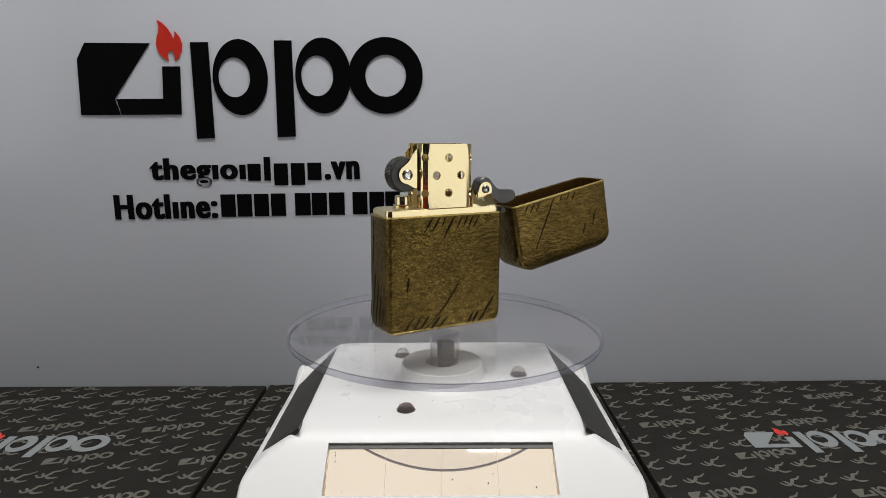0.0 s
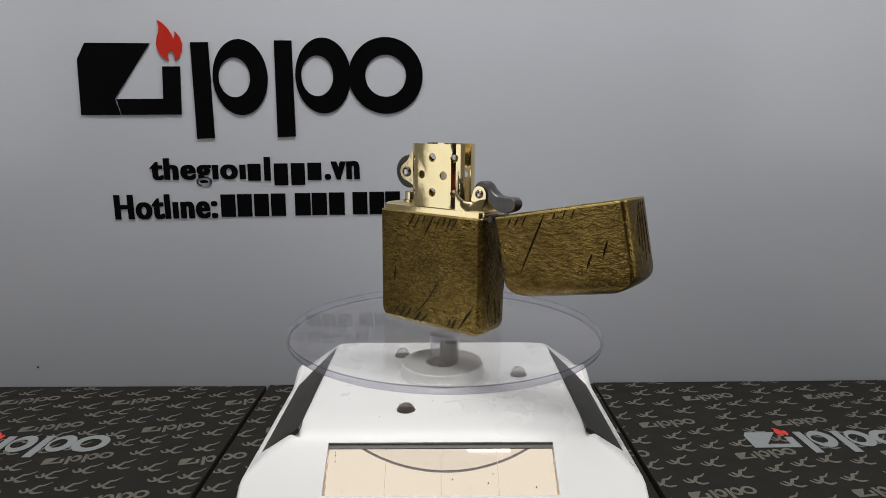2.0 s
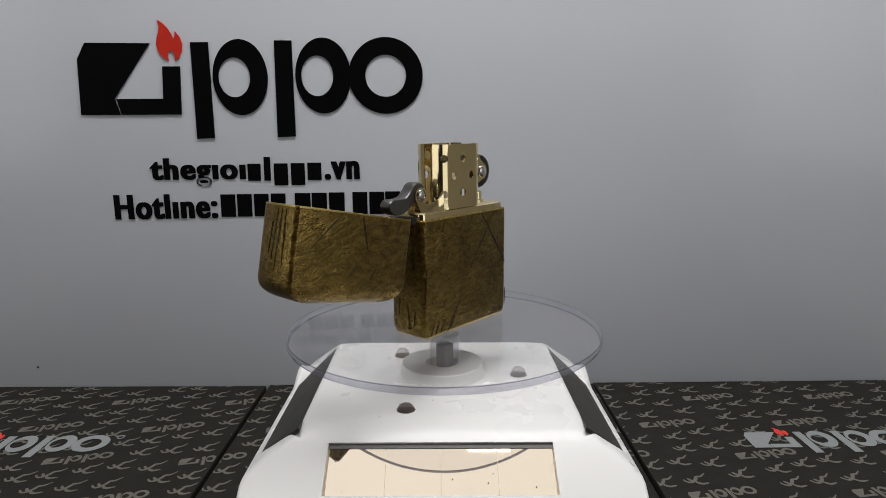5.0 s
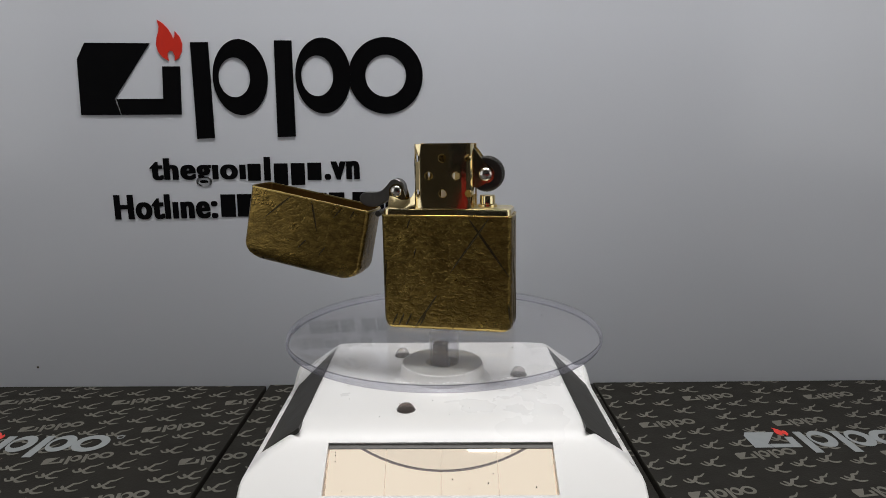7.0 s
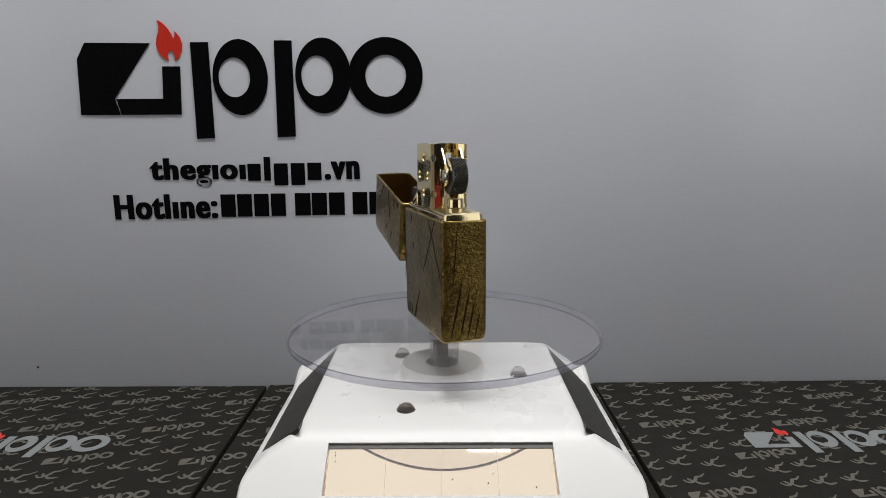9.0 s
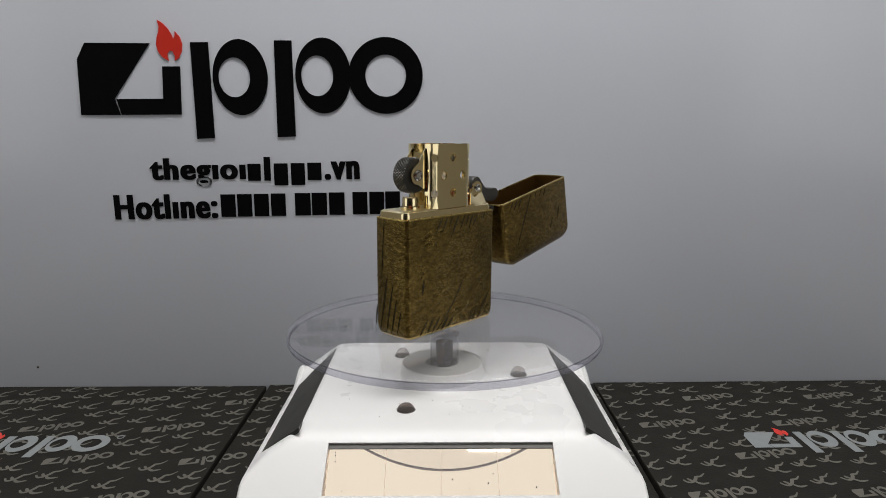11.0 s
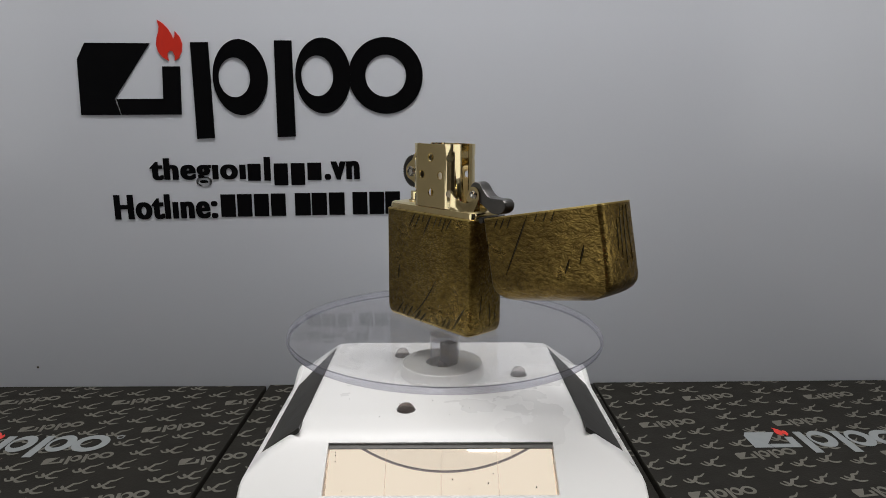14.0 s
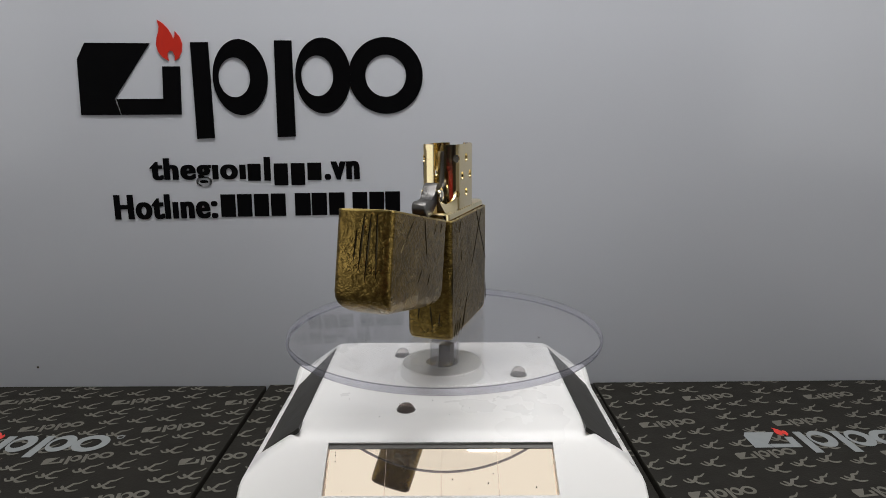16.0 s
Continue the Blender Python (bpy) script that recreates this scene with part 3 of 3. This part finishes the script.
    # hub collar
    bm = bmesh.new()
    turned(bm, [(16.2, off - 18.2), (14.4, off - 17.6), (13.4, off - 16.6), (13.1, off - 13.4), (13.0, off - 12.9), (12.8, off - 12.7), (12.65, off - 12.7), (12.6, off - 12.9), (12.6, off - 15.8), (0.5, off - 15.9)], 72)
    part("collar", bm, M_WHITE, t, "white round collar")
    bm = bmesh.new()
    turned(bm, [(12.55, off - 15.7), (12.55, off - 12.85), (12.4, off - 12.72), (5.2, off - 12.72), (5.1, off - 15.6)], 64, last=False)
    part("bearing_plate", bm, M_GREY, t, "grey bearing plate")
    for x, y in ((-10.4, -24.9), (-14.0, 20.4), (24.8, 1.9)):
        bm = bmesh.new()
        tall = 0.8 if y < 0 else 1.15
        turned(bm, [(r, off - 18.0 + h * tall) for r, h in ((2.55, -0.3), (2.5, 0.3), (2.35, 0.8), (2.0, 1.5), (1.4, 2.1), (0.7, 2.35), (0.1, 2.4))], 32, x, y)
        if y < 0:
            d = part("lamp_dome", bm, M_DOME, t, "small smoky lamp dome")
        else:
            d = part("lamp_dome", bm, M_CLEARDOME, t, "small clear lamp dome")
        bm = bmesh.new()
        turned(bm, [(2.72, off - 18.1), (2.72, off - 17.9), (2.55, off - 17.85)], 32, x, y)
        part("lamp_socket", bm, M_STEEL, d)
    # specks of dirt on the white top and the panel
    rnd = random.Random(11)
    for i in range(16):
        x, y = rnd.uniform(-34, 34), rnd.uniform(-31, 14)
        if math.hypot(x, y) < 18:
            continue
        bm = bmesh.new()
        r = rnd.uniform(0.10, 0.22)
        turned(bm, [(r, off - 18.01), (r * 0.8, off - 17.92), (0.03, off - 17.9)], 6, x, y)
        part("dirt_speck", bm, M_DUST, t)
    for x, s in ((-28.6, 2.0), (-28.5, 2.9), (-28.4, 4.6), (12.6, 5.5), (13.2, 8.0), (11.8, 10.5), (24.2, 11.6), (-26.0, 12.5), (7.0, 12.0), (2.5, 9.5)):
        bm = bmesh.new()
        o = circle(rnd.uniform(0.12, 0.2), 6, x, s)
        loft(bm, [[slope_pt(a, b, -0.99) for a, b in o], [slope_pt(a, b, -0.94) for a, b in o]])
        part("dirt_speck", bm, M_DUST, sp)


make_base()


# ---- rotating platter ----
def make_platter():
    t = thing("platter", "clear round acrylic platter turning on its stem", "turntable platter")
    bm = bmesh.new()
    # from the middle of the underside out and back over the top, so that every face looks outwards
    turned(bm, [(0.02, -3.2), (48.3, -3.2)], 160, first=False, last=False)
    turned(bm, [(48.9, -0.85), (48.6, -0.5), (47.8, -0.16), (46.6, 0.0), (0.02, 0.0)], 160, first=False, last=False)
    d = part("disc", bm, M_DISC, t, angle=60, facing=False)
    d.visible_shadow = False
    bm = bmesh.new()
    turned(bm, [(49.0, -2.85), (49.2, -2.55), (49.3, -2.1), (49.25, -1.6), (49.06, -1.1)], 160, first=False, last=False)
    e = part("disc_edge", bm, M_EDGE, d, "lavender-tinted rounded edge", angle=60, facing=False)
    e.visible_shadow = False
    # thin dark lines that refraction would draw at the rim, put into the tint
    for line in ([(49.06, -1.1), (48.9, -0.85)], [(48.3, -3.2), (48.75, -3.08), (49.0, -2.85)]):
        bm = bmesh.new()
        turned(bm, line, 160, first=False, last=False)
        e = part("edge_bevel", bm, M_BEVEL, d, "clear bevel tinted dark to draw the rim's refraction line", angle=60, facing=False)
        e.visible_shadow = False
    bm = bmesh.new()
    turned(bm, [(4.9, -3.21), (4.75, -3.6), (4.7, -9.0), (4.7, -13.5), (4.35, -13.6), (4.35, -3.6), (0.3, -3.5)], 40)
    s = part("stem", bm, M_STEM, t, angle=25)
    s.visible_shadow = False
    bm = bmesh.new()
    box(bm, -1.6, 1.6, -1.6, 1.6, -15.6, -12.4, 0.2)
    part("drive_pin", bm, M_PIN, t, "square grey metal drive pin")
    bm = bmesh.new()
    box(bm, -1.2, 3.1, -0.9, 2.9, -13.3, -6.2, 0.25)
    part("drive_block", bm, M_PIN, t, "grey metal block inside the clear stem")
    rnd = random.Random(5)
    for x, y in ((22.5, -17), (33, 9), (-12, -27), (-30, -14), (5, 31), (-24, 20), (14, -34)):
        bm = bmesh.new()
        r = rnd.uniform(0.16, 0.34)
        turned(bm, [(r, 0.01), (r * 0.8, 0.1), (0.04, 0.14)], 7, x, y)
        part("dust_speck", bm, M_DUST, t)
    return t


PLATTER = make_platter()


# ---- the lighter: x towards the hinge, front is -y, its base on 0 ----
HX, HY, TOP = 20.2, 6.8, 35.5
LEAN = radians(11.7)


def lid_pt(u, y, w):
    return (20.65 + u * math.cos(LEAN) + w * math.sin(LEAN), y, 35.75 + u * math.sin(LEAN) - w * math.cos(LEAN))


def scratch(parent, a, b, width, place, bend=0.0):
    """A lens-shaped groove from a to b; place() carries plane coordinates and depth into space."""
    n = 7
    dx, dz = b[0] - a[0], b[1] - a[1]
    d = math.hypot(dx, dz)
    px, pz = -dz / d, dx / d
    bm = bmesh.new()
    rows = []
    for i in range(n):
        k = i / (n - 1)
        w = width * 0.62 * math.sin(math.pi * (0.05 + 0.9 * k ** 0.8))
        c = bend * math.sin(math.pi * k)
        x, z = a[0] + dx * k + px * c, a[1] + dz * k + pz * c
        # burr, sunken middle, burr
        rows.append([bm.verts.new(place(x + px * w * u, z + pz * w * u, h)) for u, h in ((1.15, -0.03), (0.8, 0.10), (0.0, 0.012), (-0.8, 0.10), (-1.15, -0.03))])
    for r0, r1 in zip(rows, rows[1:]):
        for i in range(4):
            bm.faces.new((r0[i], r0[i + 1], r1[i + 1], r1[i]))
    part("scratch", bm, M_SCRATCH, parent, smooth=False)


def case_ring(hx, hy, r, n, cx=0.0, cy=0.0):
    """The case's outline: a rounded rectangle whose narrow ends are a little convex."""
    o = rr(hx, hy, r, n)
    k = 2 * (n + 1)
    ends = [(hy - r) * (1 - i / 3) for i in range(1, 6)]
    o = o[:k] + [(-hx, y) for y in ends] + o[k:] + [(hx, -y) for y in ends]
    out = []
    for x, y in o:
        near = max(0.0, (abs(x) - (hx - r)) / r)
        out.append((cx + x - math.copysign(0.5 * (y / hy) ** 2 * near, x), cy + y))
    return out


def make_lighter():
    t = thing("lighter", "open antique brass flip-top lighter standing on the clear platter", "lighter")
    # lower case
    bm = bmesh.new()
    R = 1.8
    rings = [up(case_ring(HX - 3.2, HY - 1.7, 0.8, 8), 0.0), up(case_ring(HX - 2.0, HY - 0.95, R - .5, 8), 0.16), up(case_ring(HX - 1.1, HY - 0.45, R - .2, 8), 0.6),
             up(case_ring(HX - 0.45, HY - 0.15, R, 8), 1.5), up(case_ring(HX - 0.12, HY - 0.03, R, 8), 2.6), up(case_ring(HX, HY, R, 8), 3.8)]
    for z in (8, 16, 24, 31, TOP):
        rings.append(up(case_ring(HX, HY, R, 8), z))
    rings += [up(case_ring(HX - 0.45, HY - 0.45, R - .3, 8), TOP), up(case_ring(HX - 0.45, HY - 0.45, R - .3, 8), TOP - 3)]
    loft(bm, rings, True, True)
    case = part("case", bm, M_BRASS, t, "hammered antique brass case with dark grooves")
    bm = bmesh.new()
    loft(bm, [up(case_ring(HX + 0.03, HY + 0.03, R, 8), TOP - 0.35), up(case_ring(HX + 0.03, HY + 0.03, R, 8), TOP), up(case_ring(HX - 0.15, HY - 0.15, R, 8), TOP + 0.12),
              up(case_ring(HX - 0.5, HY - 0.5, R - .3, 8), TOP + 0.1), up(case_ring(HX - 0.5, HY - 0.5, R - .3, 8), TOP - 0.35)], False, False)
    part("case_rim", bm, M_RIM, case, "rubbed bright rim")
    front = lambda x, z, d: (x * 1.05, -HY - d, z)
    rear = lambda x, z, d: (-x * 1.05, HY + d, z)
    endw = lambda x, z, d: (-HX - d + 0.5 * (x / HY) ** 2, -x, z)
    endh = lambda x, z, d: (HX + d - 0.5 * (x / HY) ** 2, x, z)
    for a, b, w in (((-4.8, 35), (-7.6, 30.6), .55), ((-2.6, 35), (-5.0, 30.6), .5), ((-0.8, 35), (-2.0, 32.0), .35), ((2.2, 35), (-1.2, 28.8), .6), ((4.8, 35), (2.8, 30.8), .35),
                    ((6.8, 35), (5.2, 31.8), .4), ((8.6, 35), (6.6, 30.6), .45), ((10.8, 35), (8.4, 31.2), .4), ((-12.4, 17.6), (-13.1, 12.8), .6),
                    ((-10.8, 5.2), (-14.0, 1.0), .5), ((-8.6, 5.0), (-10.8, 1.4), .5), ((-5.8, 5.2), (-9.0, .9), .6), ((-2.2, 4.6), (-5.2, .7), .8), ((.2, 4.2), (-2.8, .7), .55),
                    ((9.0, 4.4), (7.0, .9), .5), ((10.8, 4.6), (8.8, .8), .65), ((16.6, 9.2), (11.0, .8), .6)):
        scratch(case, a, b, w, front)
    scratch(case, (4.6, 15.6), (-7.6, 0.6), .42, front, 0.9)
    for a, b, w in (((6.6, 35), (18.2, 17.6), .6), ((12.6, 35), (1.4, 18.4), .55), ((-2.6, 11.2), (-9.4, .8), .5), ((-14.6, 5), (-16.4, 1), .45), ((-12.6, 5), (-14.4, 1), .45),
                    ((-10.4, 5), (-12.2, 1), .45), ((-6.0, 5.2), (-8.0, 1.2), .4), ((-10.2, 34.4), (-11.2, 31.4), .35), ((-8.6, 25.6), (-9.4, 22.6), .3), ((-17.6, 22), (-18.4, 12), .4), ((18.2, 9), (18.6, 3), .4)):
        scratch(case, a, b, w, rear)
    for a, b, w in (((-3.6, 18), (-2.4, 34), .35), ((-1.0, 19), (-4.2, 2.5), .55), ((1.2, 16), (-1.6, 2), .5), ((2.6, 12), (.6, 1.8), .5), ((4.4, 9), (2.8, 2), .4), ((-2.4, 10), (-4.6, 1.6), .35)):
        scratch(case, a, b, w, endw)
    for a, b, w in (((-2.6, 13), (-3.4, 6), .4), ((0.4, 11), (1.2, 3), .4), ((2.6, 30), (3.2, 20), .35), ((3.4, 9), (3.0, 4), .35)):
        scratch(case, a, b, w, endh)

    # lid, tipped open on the hinge
    bm = bmesh.new()
    LX, LC = 20.0, 22.7

    def lid_ring(inset, w, bow=0.0, r=1.7, more=0.0):
        return [lid_pt(x, y, w - bow * ((x - LC) / LX) ** 2) for x, y in case_ring(LX - inset - more, HY - inset, max(0.4, r - inset * 0.5), 8, LC, 0)]
    rings = [lid_ring(0.5, 17.5, 0, 1.7), lid_ring(0.5, 0.0, 0, 1.7), lid_ring(0, 0.0), lid_ring(0, 6), lid_ring(0, 12), lid_ring(0, 18.6, 0.3), lid_ring(0.1, 20.4, 0.6, 1.7, 0.35), lid_ring(0.35, 21.8, 0.9, 1.7, 1.1), lid_ring(0.9, 22.8, 1.1, 1.7, 2.1),
             lid_ring(1.7, 23.5, 1.3, 1.7, 3.2), lid_ring(3.0, 23.9, 1.4, 1.7, 4.2), lid_ring(4.6, 24.05, 1.4, 1.7, 5.0)]
    loft(bm, rings, True, True)
    lid = part("lid", bm, M_LID, t, "hammered antique brass lid, open")
    bm = bmesh.new()
    loft(bm, [lid_ring(-0.03, 0.35), lid_ring(-0.03, 0.0), lid_ring(0.15, -0.12), lid_ring(0.55, -0.1, 0, 1.7), lid_ring(0.55, 0.4, 0, 1.7)], False, False)
    part("lid_rim", bm, M_RIM, lid, "rubbed bright rim")
    bm = bmesh.new()
    loft(bm, [lid_ring(0.56, 0.35, 0, 1.7), lid_ring(0.56, 17.3, 0, 1.7), lid_ring(2.5, 17.4, 0, 1.7)], False, True)
    part("lid_lining", bm, M_INNER, lid, "brown lacquered inside of the lid")
    lf = lambda u, w, d: lid_pt(u, -HY - d, w)
    lb = lambda u, w, d: lid_pt(u, HY + d, w)
    le = lambda y, w, d: lid_pt(LC + LX + d - 0.5 * (y / HY) ** 2, y, w)
    for a, b, w in (((19.7, .5), (9.6, 16.0), .5), ((9.2, .5), (7.4, 2.8), .4), ((11.6, .5), (9.4, 3.4), .4), ((14.0, .5), (11.8, 3.6), .35), ((23.0, .5), (21.8, 2.4), .3), ((26.0, .5), (24.6, 2.8), .3),
                    ((28.6, .5), (27.0, 3.2), .3), ((36.4, 9.2), (34.4, 14), .5), ((31.6, 12.4), (29.6, 16.2), .5)):
        scratch(lid, a, b, w, lf)
    for a, b, w in (((28.6, .6), (36.6, 9.2), .5), ((21.6, .6), (18.6, 9.6), .5), ((11.6, .6), (13.8, 4.2), .35), ((7.6, .6), (8.6, 3.4), .35), ((21.6, 13), (24.0, 16.2), .4), ((15.2, 14), (16.8, 17), .4)):
        scratch(lid, a, b, w, lb)
    for a, b, w in (((0.2, 1), (-.6, 13.5), .5), ((1.8, 1), (1.0, 16), .5), ((3.2, .8), (3.6, 15), .45), ((-1.4, 4), (-2.0, 12), .35)):
        scratch(lid, a, b, w, le)

    # hinge
    bm = bmesh.new()
    for y0, y1 in ((-4.8, -1.7), (-1.5, 1.5), (1.7, 4.8)):
        loft(bm, [[(x, y, z) for x, z in circle(0.9, 16, 21.3, 35.6)] for y in (y0, y1)])
    part("hinge", bm, M_BLACKSTEEL, t, "dark barrel hinge")

    # insert: deck with rounded shoulders
    bm = bmesh.new()
    loft(bm, [up(rr(19.5, 5.9, 1.8, 8), TOP - 2), up(rr(19.5, 5.9, 1.8, 8), TOP + 1.0), up(rr(19.3, 5.7, 1.7, 8), TOP + 1.7), up(rr(18.7, 5.1, 1.3, 8), TOP + 2.1), up(rr(10, 3.0, 0.8, 8), TOP + 2.15)])
    deck = part("insert_deck", bm, M_SATIN, t, "polished brass insert")
    deck.data.materials.append(M_GOLD)
    for f in deck.data.polygons:
        f.material_index = 0 if f.normal.z > 0.5 else 1
    # swept shoulders narrowing from the chimney to the cam
    bm = bmesh.new()
    for sy in (-1, 1):
        line = [(9.4, 5.35, 42.6), (10.4, 4.9, 41.0), (12.0, 4.2, 40.0), (14.2, 3.4, 39.7), (16.4, 2.9, 40.6), (18.2, 2.7, 41.0)]
        rings = []
        for x, y, z in line:
            rings.append([(x, sy * min(5.6, y + 2.2), 37.2), (x, sy * min(5.5, y + 1.3), 38.6), (x, sy * y, z), (x, sy * (y - 0.5), z), (x, sy * (y - 0.6), 37.0)])
        loft(bm, rings)
    part("shoulder", bm, M_GOLD, deck)
    bm = bmesh.new()
    loft(bm, [up(case_ring(HX - 0.55, HY - 0.22, R - .1, 8), 1.1), up(case_ring(HX - 1.0, HY - 0.42, R - .2, 8), 0.6), up(case_ring(HX - 1.6, HY - 0.72, R - .4, 8), 0.28)], False, False)
    part("case_foot_rim", bm, M_RIM, case, "rubbed bright foot edge")

    # chimney: two folded walls with round holes
    top, bot = 56.5, 37.5
    for sy in (-1, 1):
        bm = bmesh.new()
        line = [(-8.9, 2.2), (-8.9, 3.6), (-8.3, 4.9), (-7.0, 5.6), (-6.0, 5.7), (0, 5.7), (6.0, 5.7), (7.0, 5.6), (8.3, 4.9), (9.0, 3.6), (9.1, 1.6)]
        inner = [(-8.5, 2.2), (-8.5, 3.5), (-8.0, 4.6), (-6.9, 5.2), (-6.0, 5.3), (0, 5.3), (6.0, 5.3), (6.9, 5.2), (8.0, 4.6), (8.6, 3.5), (8.7, 1.6)]
        o = [(x, sy * y) for x, y in line] + [(x, sy * y) for x, y in inner[::-1]]
        loft(bm, [up(o, bot), up(o, top - 0.15), up(o, top)])
        wallp = part("chimney", bm, M_GOLD, t, "perforated polished brass chimney wall")
        cut = bmesh.new()
        for x, z in ((0, 52.4), (-4.1, 47.2), (4.2, 47.2), (0, 42.0)):
            loft(cut, [[(a, sy * y, b) for a, b in circle(1.15, 18, x, z)] for y in (4.6, 6.6)])
        for x, z in ((-7.7, 52.4), (7.9, 52.4), (-7.7, 42.0), (7.9, 42.0)):
            s = 1 if x > 0 else -1
            r0, r1 = [], []
            for a, b in circle(1.15, 18, 0, z):
                r0.append((x - s * 0.9 + a * 0.71, sy * (4.2 - s * a * 0.71), b))
                r1.append((x + s * 1.1 + a * 0.71, sy * (6.2 - s * a * 0.71), b))
            loft(cut, [r0, r1])
        carve(wallp, cut)
        # bright ring round each hole
        for x, z in ((0, 52.4), (-4.1, 47.2), (4.2, 47.2), (0, 42.0)):
            bm = bmesh.new()
            ring(bm, x, z, 1.32, 1.12, sy * 5.76, sy * 5.6, 20)
            part("hole_rim", bm, M_RIM, wallp)
        # ear that holds the striker wheel
        bm = bmesh.new()
        ear = [(-8.4, 55.8), (-9.6, 54.6), (-12.0, 51.2)] + [(-12.4 + 2.7 * math.cos(radians(a)), 47.5 + 2.7 * math.sin(radians(a))) for a in range(120, 271, 15)] + [(-10.2, 43.6), (-8.4, 43.6)]
        slab(bm, ear, sy * 2.55, sy * 3.0)
        part("wheel_bracket", bm, M_GOLD, wallp)
        bm = bmesh.new()
        loft(bm, [[(a, sy * y, b) for a, b in circle(r, 20, -12.4, 47.5)] for r, y in (((1.6, 2.9), (1.6, 3.3), (1.2, 3.6), (0.8, 3.3), (0.2, 3.25)) if sy < 0 else ((1.95, 2.9), (1.95, 3.2), (1.7, 3.55), (1.1, 3.8), (0.2, 3.9)))])
        part("axle_rivet", bm, M_NICKEL, t, "nickel rivet")
        # cam bracket and rivet
        bm = bmesh.new()
        ear = [(12.3, 38.0), (12.4, 41.0)] + [(15.2 + 2.3 * math.cos(radians(a)), 42.3 + 2.3 * math.sin(radians(a))) for a in range(170, -11, -15)] + [(17.4, 38.0)]
        slab(bm, ear, sy * 2.1, sy * 2.6)
        part("cam_bracket", bm, M_GOLD, wallp)
        bm = bmesh.new()
        loft(bm, [[(a, sy * y, b) for a, b in circle(r, 20, 15.2, 42.3)] for r, y in (((1.3, 2.5), (1.3, 2.85), (1.0, 3.1), (0.65, 2.85), (0.2, 2.8)) if sy < 0 else ((1.75, 2.5), (1.75, 2.8), (1.5, 3.1), (0.9, 3.3), (0.2, 3.35)))])
        part("cam_rivet", bm, M_NICKEL, t, "nickel rivet")
    # wick pad and inner leaf, seen through the slot
    bm = bmesh.new()
    slab(bm, [(5.4, 37.7), (5.4, 54.4), (5.9, 54.4), (6.6, 48), (7.2, 42), (7.4, 37.7)], -1.3, 1.3, 0.1)
    part("cam_spring", bm, M_NICKEL, t, "springy metal leaf")
    bm = bmesh.new()
    turned(bm, [(2.2, 37.6), (2.2, 48.0), (1.6, 49.0), (0.3, 49.4)], 14, -0.5, 0)
    part("wick", bm, mat("off_white_wick", (0.6, 0.56, 0.48), None, 0.9), t, "off-white wick")

    # striker wheel with slanting teeth
    bm = bmesh.new()
    n, rings = 38, []
    for k in range(17):
        y = -2.3 + 4.6 * k / 16
        r = []
        for i in range(n * 6):
            a = 2 * math.pi * i / (n * 6)
            knurl = abs(math.sin(n / 2 * a + 2.7 * y)) * abs(math.sin(n / 2 * a - 2.7 * y))
            rad = 4.85 + 0.5 * knurl - (0.3 if k in (0, 16) else 0)
            r.append((-12.4 + rad * math.cos(a), y, 47.5 + rad * math.sin(a)))
        rings.append(r)
    loft(bm, rings)
    part("striker_wheel", bm, M_BLACKSTEEL, t, "knurled blackened steel striker wheel", angle=25)
    bm = bmesh.new()
    turned(bm, [(2.9, 37.6), (2.9, 38.4), (2.35, 38.6), (2.35, 40.8), (2.1, 41.2), (0.4, 41.3)], 28, -12.6, 0)
    part("flint_tube", bm, M_GOLD, t, "brass flint tube")
    # cam lever
    bm = bmesh.new()
    cam_line = smooth_line([(12.7, 42.4), (13.2, 44.6), (14.8, 45.9), (16.8, 45.7), (18.4, 44.0), (20.6, 42.2), (23.4, 41.7), (26.0, 41.7), (27.3, 40.4), (26.8, 38.6), (24.6, 37.4), (21.4, 37.6), (18.8, 39.0), (16.4, 40.2), (13.8, 40.4), (12.8, 41.4)], 48)
    slab(bm, cam_line[:-1], -1.95, 1.95, 0.3)
    part("cam_lever", bm, M_STEEL, t, "dark steel cam lever")
    return t


LIGHTER = make_lighter()
for piece in LIGHTER.children:
    if piece.name.split(".")[0] in ("chimney", "axle_rivet", "cam_rivet", "cam_spring", "wick", "striker_wheel", "flint_tube", "cam_lever"):
        piece.location.x = 0.8 * MM        # the works sit a little towards the hinge


# ---- what turns ----
# the platter's turn, in degrees, every half second
TURN = (29.2, 12.0, -4.9, -21.8, -38.1, -54.0, -69.8, -85.5, -100.8, -116.0, -131.4, -146.9, -162.2, -177.3, -192.2, -206.6,
        -221.0, -236.5, -251.9, -267.1, -282.2, -297.3, -312.3, -327.5, -343.1, -359.2, -375.5, -391.8, -407.8, -423.3, -438.6, -453.6, -468.0)


def spin(angle):
    """The platter's pose: the disc dips a little towards the open lid."""
    return pose(0.7 * MM, 0, -15 * MM) @ pose(0, 0, 0, 0, 0, angle) @ pose(0, 0, 0, -0.072, 0.70, 0) @ pose(0, 0, 15 * MM)


def motions():
    rows = [(0.5 * i, spin(a)) for i, a in enumerate(TURN)]
    walk(PLATTER, rows)
    walk(LIGHTER, [(t, m @ pose(-2.5 * MM, 1.0 * MM, 0)) for t, m in rows])


motions()
